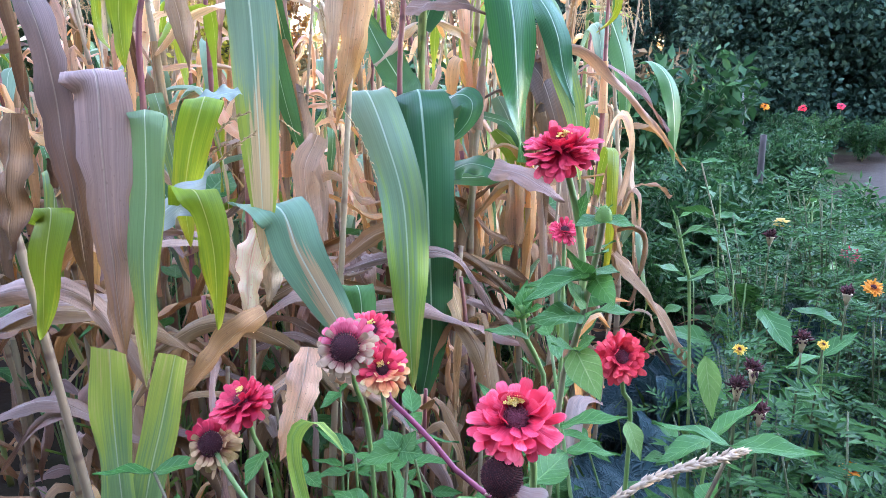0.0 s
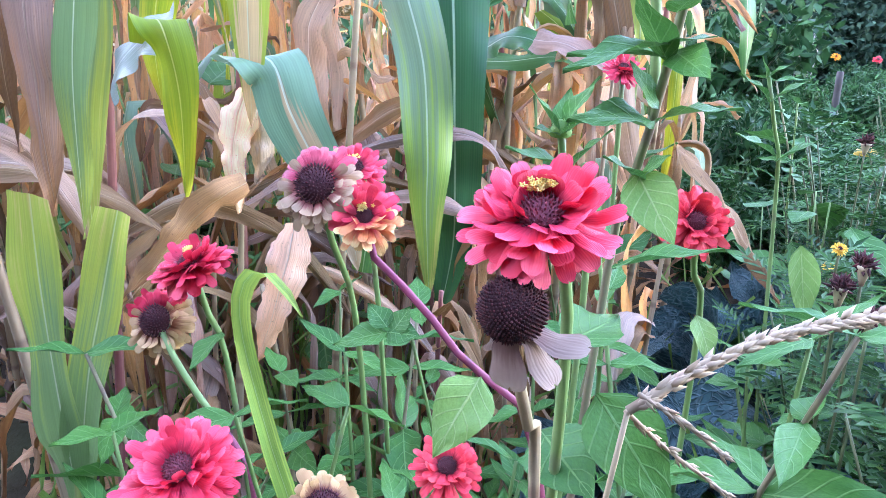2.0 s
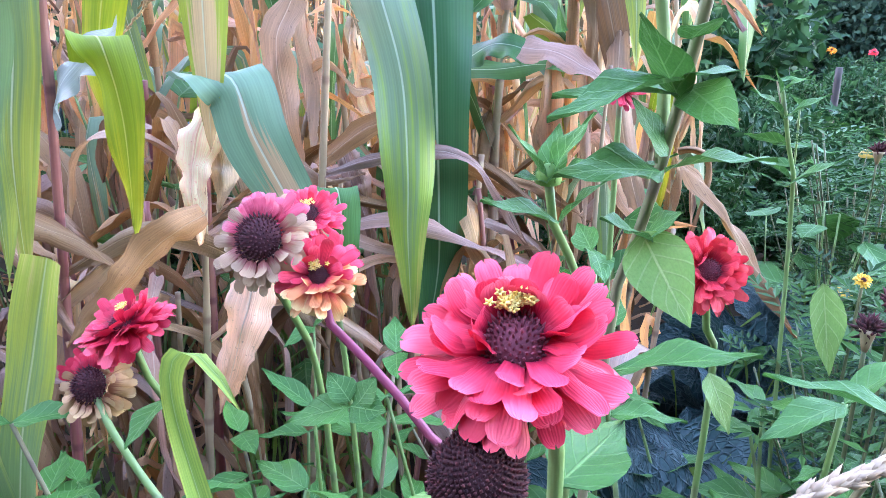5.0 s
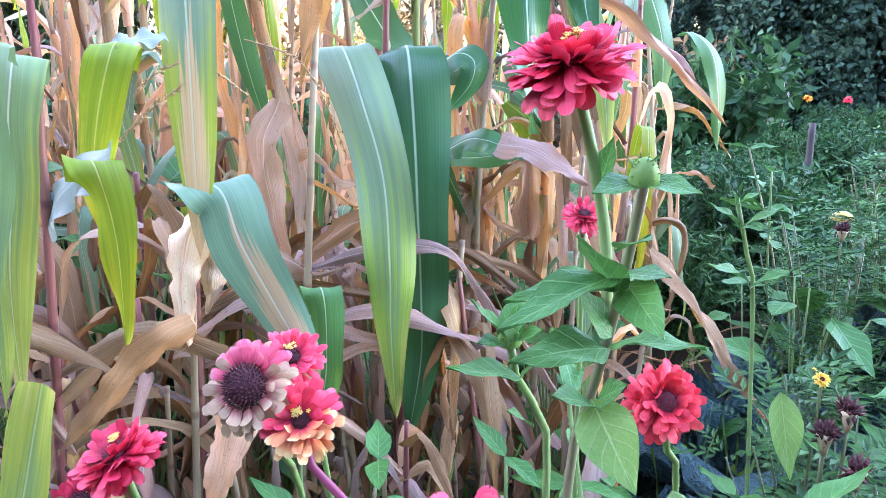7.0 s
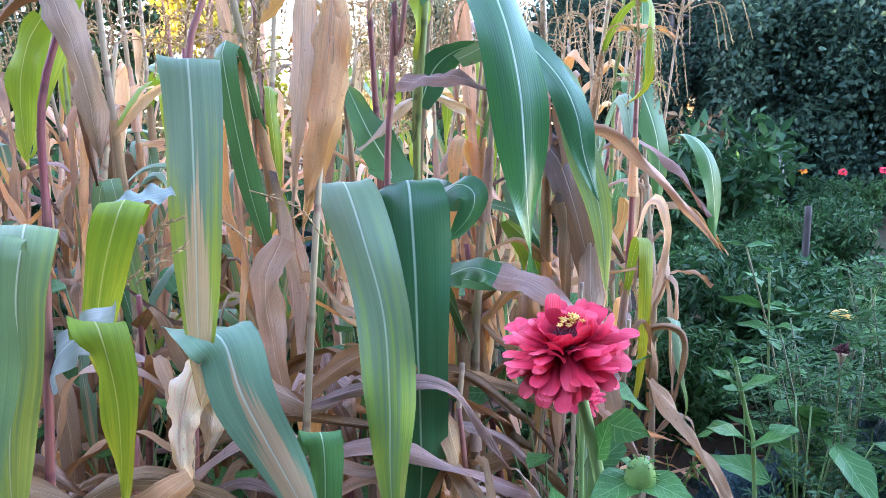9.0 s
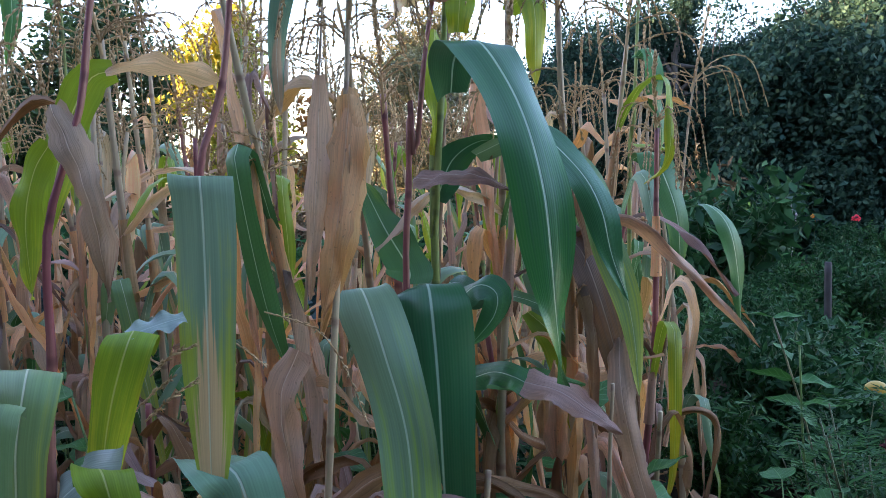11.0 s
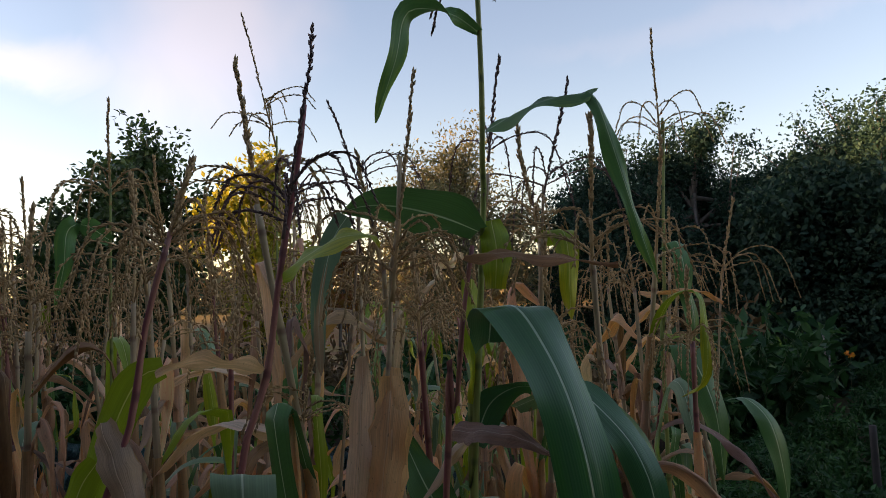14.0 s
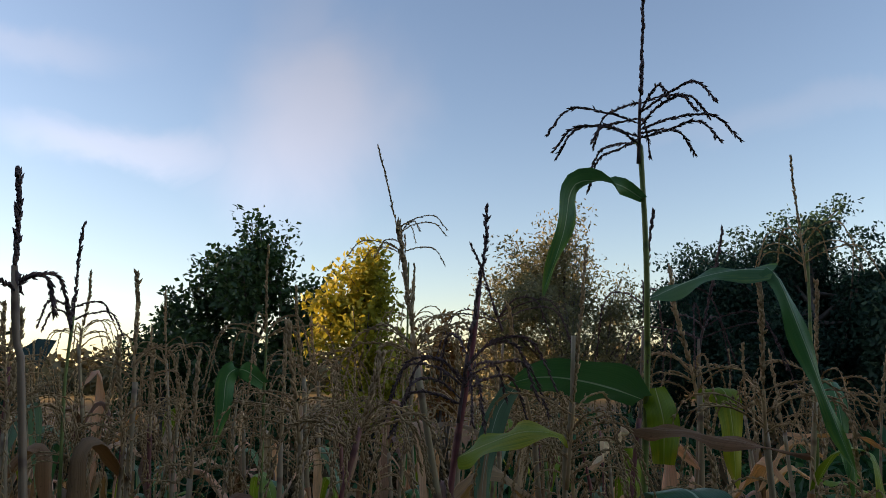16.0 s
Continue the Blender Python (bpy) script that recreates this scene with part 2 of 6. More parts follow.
STALKS = {
    "red": stalk_material("corn_stalk_red", (0.24, 0.055, 0.06), (0.34, 0.14, 0.1), (0.14, 0.04, 0.04)),
    "green": stalk_material("corn_stalk_green", (0.2, 0.27, 0.06), (0.3, 0.32, 0.09), (0.12, 0.15, 0.05)),
    "tan": stalk_material("corn_stalk_tan", (0.48, 0.36, 0.2), (0.4, 0.27, 0.16), (0.24, 0.13, 0.08)),
    "brown": stalk_material("corn_stalk_brown", (0.3, 0.19, 0.11), (0.36, 0.25, 0.15), (0.15, 0.08, 0.05)),
    "zgreen": stalk_material("zinnia_stem_green", (0.16, 0.27, 0.07), (0.2, 0.3, 0.1), (0.16, 0.18, 0.08)),
    "zbrown": stalk_material("zinnia_stem_brown", (0.24, 0.17, 0.1), (0.24, 0.24, 0.12), (0.16, 0.1, 0.08)),
    "purple": stalk_material("stem_purple", (0.25, 0.028, 0.07), (0.31, 0.06, 0.1), (0.18, 0.03, 0.06)),
    "dark": stalk_material("weed_stem", (0.1, 0.13, 0.05), (0.16, 0.16, 0.07), (0.08, 0.07, 0.04)),
    "bark": stalk_material("tree_bark", (0.09, 0.07, 0.05), (0.13, 0.1, 0.08), (0.05, 0.04, 0.03)),
}


def varied(name, a, b, dark=0.75, rough=0.5, thin=0.3, scale=30.0, island=True, spec=0.4):
    """Foliage or petal colour that varies from piece to piece and in fine grain."""
    m, t = material(name)
    if island:
        r = t.nodes.new("ShaderNodeNewGeometry").outputs["Random Per Island"]
    else:
        r = t.nodes.new("ShaderNodeObjectInfo").outputs["Random"]
    coord = t.nodes.new("ShaderNodeTexCoord")
    g = noise_at(t, coord.outputs["Object"], scale, 3.0)
    c = blend(t, r, a, b)
    k = maths(t, "ADD", dark, maths(t, "MULTIPLY", g, 2 * (1 - dark)))
    c = blend(t, 1.0, c, node(t, "ShaderNodeCombineColor", {0: k, 1: k, 2: k}).outputs[0], "MULTIPLY")
    finish(t, c, rough, g, 0.3, 0.002, thin, spec)
    return m


def petal_material(name, root, mid, tip, thin=0.12):
    m, t = material(name)
    uv = t.nodes.new("ShaderNodeUVMap")
    sep = node(t, "ShaderNodeSeparateXYZ", {0: uv.outputs[0]})
    rnd = t.nodes.new("ShaderNodeObjectInfo").outputs["Random"]
    shift = node(t, "ShaderNodeVectorMath", {0: uv.outputs[0], 1: node(t, "ShaderNodeCombineXYZ", {0: maths(t, "MULTIPLY", rnd, 31.0)}).outputs[0]})
    g = noise_at(t, node(t, "ShaderNodeMapping", {"Vector": shift.outputs[0], "Scale": (7.0, 1.2, 1.0)}).outputs[0], 1.0, 3.0)
    a = maths(t, "ADD", sep.outputs[1], maths(t, "MULTIPLY", maths(t, "SUBTRACT", g, 0.5), 0.5))
    # the dark root colour also paints in the shade between petals
    c = blend(t, span(t, a, 0.1, 0.45), root, mid)
    c = blend(t, span(t, maths(t, "ADD", a, maths(t, "MULTIPLY", maths(t, "SUBTRACT", rnd, 0.5), 0.6)), 0.6, 1.05), c, tip)
    lines = maths(t, "SINE", maths(t, "MULTIPLY", sep.outputs[0], 55.0))
    finish(t, c, 0.5, maths(t, "ADD", maths(t, "MULTIPLY", lines, 0.08), g), 0.4, 0.001, thin, 0.3)
    return m


PETALS = {
    "pink": petal_material("petal_pink", (0.48, 0.012, 0.04), (0.84, 0.05, 0.095), (0.9, 0.12, 0.165)),
    "red": petal_material("petal_red", (0.42, 0.01, 0.025), (0.76, 0.04, 0.06), (0.84, 0.09, 0.09)),
    "crimson": petal_material("petal_crimson", (0.38, 0.008, 0.03), (0.72, 0.035, 0.075), (0.82, 0.09, 0.13)),
    "faded": petal_material("petal_faded", (0.38, 0.1, 0.08), (0.46, 0.275, 0.16), (0.53, 0.35, 0.2)),
    "orange": petal_material("petal_orange", (0.72, 0.05, 0.07), (0.78, 0.26, 0.1), (0.84, 0.58, 0.24)),
    "dry": petal_material("petal_dry", (0.28, 0.1, 0.05), (0.55, 0.31, 0.14), (0.62, 0.4, 0.18)),
    "white": petal_material("petal_dry_pale", (0.2, 0.1, 0.08), (0.36, 0.23, 0.18), (0.43, 0.3, 0.23)),
    "rose": petal_material("petal_fading_rose", (0.44, 0.03, 0.06), (0.7, 0.1, 0.15), (0.76, 0.22, 0.25)),
    "yellow": petal_material("petal_yellow", (0.7, 0.3, 0.02), (0.8, 0.5, 0.05), (0.85, 0.6, 0.12)),
    "marigold": petal_material("petal_marigold", (0.7, 0.16, 0.01), (0.8, 0.28, 0.015), (0.85, 0.38, 0.03)),
}


def veined_material(name, a, b, vein, rough=0.42, thin=0.28, crinkle=0.0):
    """Broad leaf: pale midrib, side veins that run forward, blotches."""
    m, t = material(name)
    uv = t.nodes.new("ShaderNodeUVMap")
    sep = node(t, "ShaderNodeSeparateXYZ", {0: uv.outputs[0]})
    rnd = t.nodes.new("ShaderNodeObjectInfo").outputs["Random"]
    shift = node(t, "ShaderNodeVectorMath", {0: uv.outputs[0], 1: node(t, "ShaderNodeCombineXYZ", {0: maths(t, "MULTIPLY", rnd, 23.0)}).outputs[0]})
    g = noise_at(t, shift.outputs[0], 5.0, 4.0, 0.6)
    fine = noise_at(t, shift.outputs[0], 30.0, 3.0, 0.6)
    edge = maths(t, "ABSOLUTE", maths(t, "SUBTRACT", sep.outputs[0], 0.5))
    c = blend(t, maths(t, "ADD", maths(t, "MULTIPLY", rnd, 0.6), maths(t, "MULTIPLY", maths(t, "SUBTRACT", g, 0.3), 0.9), clamp=True), a, b)
    run = maths(t, "FRACT", maths(t, "SUBTRACT", maths(t, "MULTIPLY", sep.outputs[1], 6.0), maths(t, "MULTIPLY", edge, 3.2)))
    side = span(t, maths(t, "ABSOLUTE", maths(t, "SUBTRACT", run, 0.5)), 0.02, 0.09, 0.5, 0.0)
    rib = span(t, edge, 0.008, 0.03, 0.8, 0.0)
    lines = maths(t, "MAXIMUM", side, rib)
    c = blend(t, lines, c, vein)
    k = maths(t, "ADD", 0.72 - 0.5 * crinkle, maths(t, "MULTIPLY", fine, 0.56 + crinkle))
    c = blend(t, 1.0, c, node(t, "ShaderNodeCombineColor", {0: k, 1: k, 2: k}).outputs[0], "MULTIPLY")
    h = maths(t, "SUBTRACT", maths(t, "MULTIPLY", g, 1.5), lines)
    if crinkle:
        cells = node(t, "ShaderNodeTexVoronoi", {"Vector": shift.outputs[0], "Scale": 24.0})
        cells.feature = "DISTANCE_TO_EDGE"
        net = span(t, cells.outputs["Distance"], 0.0, 0.12, 1.0, 0.0)
        c = blend(t, maths(t, "MULTIPLY", net, 0.8), c, vein)
        h = maths(t, "SUBTRACT", h, maths(t, "MULTIPLY", net, 2.0 * crinkle))
    finish(t, c, rough, h, 0.5 + 0.5 * crinkle, 0.002 + 0.006 * crinkle, thin, 0.3)
    return m


DISC = varied("flower_disc_dark", (0.06, 0.014, 0.02), (0.14, 0.03, 0.035), 0.5, 0.8, 0.0, 300.0)
DISC_RED = varied("flower_disc_red", (0.13, 0.022, 0.035), (0.3, 0.07, 0.085), 0.5, 0.8, 0.0, 300.0)
CONE = varied("seed_cone_dark", (0.03, 0.007, 0.009), (0.12, 0.028, 0.028), 0.5, 0.85, 0.0, 300.0)
FLORET = varied("floret_yellow", (0.82, 0.52, 0.08), (0.9, 0.68, 0.24), 0.7, 0.6, 0.1, 200.0)
ZLEAF = veined_material("zinnia_leaf", (0.035, 0.14, 0.028), (0.085, 0.24, 0.045), (0.16, 0.33, 0.1))
ZLEAF_PALE = veined_material("zinnia_leaf_pale", (0.14, 0.3, 0.06), (0.24, 0.37, 0.1), (0.34, 0.45, 0.17))
BRASSICA = veined_material("cabbage_leaf", (0.015, 0.05, 0.052), (0.033, 0.088, 0.086), (0.08, 0.14, 0.145), 0.5, 0.1, 0.6)
WEED = varied("weed_leaf", (0.015, 0.064, 0.02), (0.052, 0.145, 0.036), 0.55, 0.5, 0.25, 20.0, True, 0.2)
FERN = varied("feathery_leaf", (0.011, 0.052, 0.018), (0.04, 0.118, 0.034), 0.55, 0.5, 0.25, 20.0, True, 0.2)
MARI = varied("marigold_leaf", (0.014, 0.065, 0.014), (0.055, 0.155, 0.03), 0.6, 0.5, 0.25, 20.0, True, 0.2)
HEDGE = varied("shrub_leaf_dark", (0.012, 0.042, 0.03), (0.045, 0.095, 0.055), 0.7, 0.6, 0.2, 6.0, True, 0.2)
PEAR = varied("fruit_tree_leaf", (0.03, 0.065, 0.02), (0.075, 0.13, 0.035), 0.7, 0.4, 0.3, 6.0)
GOLD = varied("yellowing_leaf", (0.3, 0.3, 0.03), (0.55, 0.46, 0.04), 0.7, 0.45, 0.4, 6.0)
WILLOW = varied("grey_green_leaf", (0.12, 0.125, 0.055), (0.27, 0.24, 0.11), 0.7, 0.5, 0.35, 6.0)
RUST = varied("rusty_leaf", (0.3, 0.1, 0.03), (0.42, 0.22, 0.05), 0.7, 0.5, 0.35, 6.0)
FARWOOD = varied("distant_foliage", (0.1, 0.09, 0.04), (0.17, 0.13, 0.06), 0.7, 0.8, 0.1, 1.0)
STRAWLEAF = varied("withered_weed", (0.1, 0.06, 0.028), (0.22, 0.14, 0.06), 0.7, 0.8, 0.25, 20.0)
STRAW = varied("dry_straw", (0.3, 0.21, 0.12), (0.5, 0.39, 0.24), 0.7, 0.8, 0.2, 30.0)
TASSEL = varied("tassel_dry", (0.4, 0.24, 0.105), (0.64, 0.43, 0.21), 0.6, 0.75, 0.15, 60.0)
TASSEL_DARK = varied("tassel_dark", (0.1, 0.06, 0.06), (0.2, 0.12, 0.1), 0.6, 0.75, 0.1, 60.0)
SEEDHEAD = varied("grass_seedhead", (0.42, 0.28, 0.17), (0.58, 0.42, 0.28), 0.7, 0.8, 0.2, 60.0)
PLUME = varied("seed_plume_pale", (0.36, 0.28, 0.28), (0.48, 0.39, 0.38), 0.7, 0.8, 0.2, 60.0)
WOODPOST = varied("weathered_post", (0.03, 0.026, 0.025), (0.06, 0.05, 0.046), 0.6, 0.85, 0.0, 14.0, False)
GOURD = varied("gourd_yellow", (0.5, 0.3, 0.03), (0.6, 0.4, 0.07), 0.75, 0.4, 0.0, 25.0, False)

SOIL, st = material("garden_soil")
sc = st.nodes.new("ShaderNodeTexCoord")
s1 = noise_at(st, sc.outputs["Object"], 6.0, 6.0, 0.65)
s2 = noise_at(st, sc.outputs["Object"], 0.7, 3.0)
sp = node(st, "ShaderNodeSeparateXYZ", {0: sc.outputs["Object"]})
c = blend(st, s1, (0.02, 0.014, 0.01), (0.075, 0.05, 0.034))
c = blend(st, span(st, s2, 0.45, 0.6, 0.0, 0.5), c, (0.05, 0.07, 0.025))
c = blend(st, span(st, sp.outputs[1], 36.0, 58.0), c, blend(st, s2, (0.2, 0.12, 0.03), (0.27, 0.17, 0.05)))
# trodden grey-brown path beside the weeds
off = maths(st, "SUBTRACT", sp.outputs[0], maths(st, "ADD", maths(st, "MULTIPLY", sp.outputs[1], 0.585), 0.38))
off = maths(st, "ABSOLUTE", maths(st, "ADD", off, maths(st, "MULTIPLY", maths(st, "SUBTRACT", s2, 0.5), 0.8)))
grit = noise_at(st, sc.outputs["Object"], 22.0, 5.0, 0.7)
c = blend(st, maths(st, "MULTIPLY", span(st, off, 0.45, 0.75, 1.0, 0.0), span(st, sp.outputs[1], 9.0, 12.0, 1.0, 0.0)), c, blend(st, grit, (0.035, 0.028, 0.023), (0.13, 0.105, 0.085)))
finish(st, c, 0.95, s1, 0.8, 0.03, spec=0.08)


# ---- building blocks ----
def mesh_of(name, verts, faces, mat, uvs=None, smooth=True):
    me = bpy.data.meshes.new(name)
    me.from_pydata([tuple(v) for v in verts], [], [tuple(f) for f in faces])
    if uvs is not None:
        layer = me.uv_layers.new(name="UVMap")
        idx = np.zeros(len(me.loops), dtype=np.int32)
        me.loops.foreach_get("vertex_index", idx)
        layer.data.foreach_set("uv", np.asarray(uvs, dtype=np.float32)[idx].ravel())
    if smooth:
        me.polygons.foreach_set("use_smooth", [True] * len(me.polygons))
    me.materials.append(mat)
    me.update()
    return me


def thing(name, at, label, category, group=""):
    ob = new(name)
    ob.empty_display_size = 0.05
    ob.location = at
    return tagged(ob, label, category, group)


def put(name, me, parent, m=None, label=""):
    """Links a mesh as one part under a thing or part."""
    ob = new(name, me)
    ob.parent = parent
    if m is not None:
        ob.matrix_basis = m
    if label:
        ob["label"] = label
    return ob


def smooth_line(points, n):
    """n points along a soft curve through the given ones, evenly spaced."""
    p = np.array(points, float)
    if len(p) == 2:
        return p[0] + (p[1] - p[0]) * np.linspace(0, 1, n)[:, None]
    e = np.vstack([2 * p[0] - p[1], p, 2 * p[-1] - p[-2]])
    out = []
    for k in range(len(p) - 1):
        a, b, c_, d = e[k:k + 4]
        s = np.linspace(0, 1, 12, endpoint=False)[:, None]
        out.append(0.5 * (2 * b + (c_ - a) * s + (2 * a - 5 * b + 4 * c_ - d) * s * s + (3 * b - a - 3 * c_ + d) * s ** 3))
    q = np.vstack(out + [p[-1:]])
    step = np.r_[0, np.cumsum(np.linalg.norm(np.diff(q, axis=0), axis=1))]
    at = np.linspace(0, step[-1], n)
    return np.stack([np.interp(at, step, q[:, k]) for k in range(3)], 1)


def unit(v):
    return v / np.maximum(np.linalg.norm(v, axis=-1, keepdims=True), 1e-9)


def ribbon(points, width, side=0.0, twist=0.0, roll=0.0, seg=26, across=6, cup=0.22, wave=0.006, crumple=0.0, blunt=0.0, root=0.55, rng=None, power=2.4):
    """A leaf blade along the points. side: the bearing (degrees) of its width; roll and twist: degrees by which it turns on its way."""
    rng = rng or np.random.default_rng(1)
    c = smooth_line(points, seg + 1)
    v = np.linspace(0, 1, seg + 1)
    tang = unit(np.gradient(c, axis=0))
    s0 = np.array([math.cos(radians(side)), math.sin(radians(side)), 0.0])
    s = unit(s0 - tang * (tang @ s0)[:, None])
    nrm = np.cross(tang, s)
    a = np.radians(roll + twist * v)
    s, nrm = s * np.cos(a)[:, None] + nrm * np.sin(a)[:, None], nrm * np.cos(a)[:, None] - s * np.sin(a)[:, None]
    prof = np.minimum(1.0, root + v * 2.6) * (1 - (v * (1 - blunt)) ** power) ** 0.75 + 0.015
    prof *= 1 + 0.05 * np.sin(v * rng.uniform(7, 12) + rng.uniform(0, 6))
    w = width / 2 * prof
    x = np.linspace(-1, 1, across + 1)
    ph, fr = rng.uniform(0, 6.28, 2), rng.uniform(9, 16, 2)
    verts, uvs = [], []
    for i in range(seg + 1):
        edge = np.where(x < 0, np.sin(fr[0] * v[i] + ph[0]), np.sin(fr[1] * v[i] + ph[1])) * x * x * wave
        lift = -cup * np.abs(x) * w[i] + edge
        if crumple:
            lift = lift + crumple * np.array([noise.noise(Vector((xx * 1.7 + ph[0] * 5, v[i] * 7, ph[1] * 9))) for xx in x])
        sx = x * w[i]
        if crumple:
            rag = np.array([noise.noise(Vector((ph[0] * 3 + k * 9, v[i] * 16, ph[1]))) for k in (0, 1)])
            sx = sx * (1 - 10 * crumple * (0.5 + 0.5 * math.sin(6 * v[i] + ph[0]))) * np.where(x < 0, 1 + 0.3 * rag[0], 1 + 0.3 * rag[1])
        verts.append(c[i] + s[i] * sx[:, None] + nrm[i] * lift[:, None])
        uvs.append(np.stack([(x + 1) / 2, np.full_like(x, v[i])], 1))
    k = across + 1
    faces = [(i * k + j, i * k + j + 1, (i + 1) * k + j + 1, (i + 1) * k + j) for i in range(seg) for j in range(across)]
    return np.vstack(verts), faces, np.vstack(uvs)


def tube(points, r0, r1, sides=8, seg=24, joint=0.0, gap=0.16):
    """A tapered stem with slight joints; uv in metres along it."""
    c = smooth_line(points, seg + 1)
    tang = unit(np.gradient(c, axis=0))
    ref = np.array([0.0, 1.0, 0.0]) if abs(tang[:, 1]).mean() < 0.8 else np.array([1.0, 0.0, 0.0])
    a = unit(np.cross(tang, ref))
    b = np.cross(tang, a)
    run = np.r_[0, np.cumsum(np.linalg.norm(np.diff(c, axis=0), axis=1))]
    v = np.linspace(0, 1, seg + 1)
    r = r0 + (r1 - r0) * v
    if joint:
        d = np.abs((run / gap) % 1 - 0.0)
        d = np.minimum(d, 1 - d)
        r = r * (1 + joint * np.exp(-(d / 0.09) ** 2))
    th = np.linspace(0, 2 * math.pi, sides, endpoint=False)
    ring = a[:, None, :] * np.cos(th)[None, :, None] + b[:, None, :] * np.sin(th)[None, :, None]
    verts = (c[:, None, :] + ring * r[:, None, None]).reshape(-1, 3)
    uvs = np.stack([np.tile(th / 6.283, seg + 1), np.repeat(run, sides)], 1)
    faces = [(i * sides + j, i * sides + (j + 1) % sides, (i + 1) * sides + (j + 1) % sides, (i + 1) * sides + j) for i in range(seg) for j in range(sides)]
    faces += [tuple(range(sides))[::-1], tuple(seg * sides + j for j in range(sides))]
    return verts, faces, uvs


def joined(pieces):
    """Several (verts, faces, uvs) as one."""
    vs, fs, us, n = [], [], [], 0
    for v, f, u in pieces:
        vs.append(np.asarray(v))
        fs += [tuple(k + n for k in face) for face in f]
        us.append(np.asarray(u) if u is not None else np.zeros((len(v), 2)))
        n += len(v)
    return np.vstack(vs), fs, np.vstack(us)


def spindle(p, d, length, r):
    """A small pointed seed or bud from p along d."""
    d = unit(np.asarray(d, float))
    a = unit(np.cross(d, [0.3, 0.5, 0.8]))
    b = np.cross(d, a)
    mid = p + d * length * 0.45
    ring = [mid + a * r, mid + b * r, mid - a * r, mid - b * r]
    v = np.array([p, *ring, p + d * length])
    return v, [(0, 2, 1), (0, 3, 2), (0, 4, 3), (0, 1, 4), (5, 1, 2), (5, 2, 3), (5, 3, 4), (5, 4, 1)], np.zeros((6, 2))


def spikelets(points, count, length, r, rng, sides=4, core=0.0012):
    """A tassel's branch: a thin axis set with pointed florets."""
    pieces = [tube(points, core, core * 0.6, sides, 10)]
    c = smooth_line(points, count + 2)
    tang = unit(np.gradient(c, axis=0))
    for i in range(1, count + 1):
        for s in (1, -1):
            o = unit(tang[i] + s * rng.normal(0, 0.22, 3))
            pieces.append(spindle(c[i], o, length * rng.uniform(0.8, 1.2), r))
    return joined(pieces)


# ---- ground and distance ----
def ground_sheet():
    n = 60
    e = np.sign(np.linspace(-1, 1, n + 1)) * np.abs(np.linspace(-1, 1, n + 1)) ** 3 * 600
    verts = []
    for y in e:
        for x in e:
            near = max(0.0, 1 - max(abs(x), abs(y)) / 12)
            verts.append((x, y + 2, 0.03 * near * noise.noise(Vector((x * 2.1, y * 2.1, 0)))))
    faces = [(i * (n + 1) + j, i * (n + 1) + j + 1, (i + 1) * (n + 1) + j + 1, (i + 1) * (n + 1) + j) for i in range(n) for j in range(n)]
    ob = new("ground", mesh_of("ground", verts, faces, SOIL))
    tagged(ob, "dark garden soil running out to a dry straw-coloured field", "ground", kind="structure")


ground_sheet()


def leaf_cloud(centres, size, rng, up=0.35, long=1.7):
    """Many small folded leaves at the given places."""
    n = len(centres)
    d = unit(rng.normal(0, 1, (n, 3)) + np.array([0, 0, -0.25]))
    nr = unit(rng.normal(0, 1, (n, 3)) + np.array([0, 0, up * 2]))
    s = unit(np.cross(d, nr))
    nr = np.cross(s, d)
    ln = size * rng.uniform(0.7, 1.3, (n, 1))
    w = ln / long / 2
    a = centres
    b = centres + d * ln * 0.45 + s * w + nr * w * 0.35
    c_ = centres + d * ln
    e = centres + d * ln * 0.45 - s * w + nr * w * 0.35
    verts = np.stack([a, b, c_, e], 1).reshape(-1, 3)
    k = np.arange(n) * 4
    faces = np.concatenate([np.stack([k, k + 1, k + 2], 1), np.stack([k, k + 2, k + 3], 1)])
    return verts, faces


def cloud_mesh(name, centres, size, mat, rng, up=0.35, long=1.7):
    v, f = leaf_cloud(centres, size, rng, up, long)
    me = bpy.data.meshes.new(name)
    me.vertices.add(len(v))
    me.vertices.foreach_set("co", v.astype(np.float32).ravel())
    me.loops.add(len(f) * 3)
    me.loops.foreach_set("vertex_index", f.astype(np.int32).ravel())
    me.polygons.add(len(f))
    me.polygons.foreach_set("loop_start", np.arange(len(f), dtype=np.int32) * 3)
    me.materials.append(mat)
    me.update(calc_edges=True)
    return me


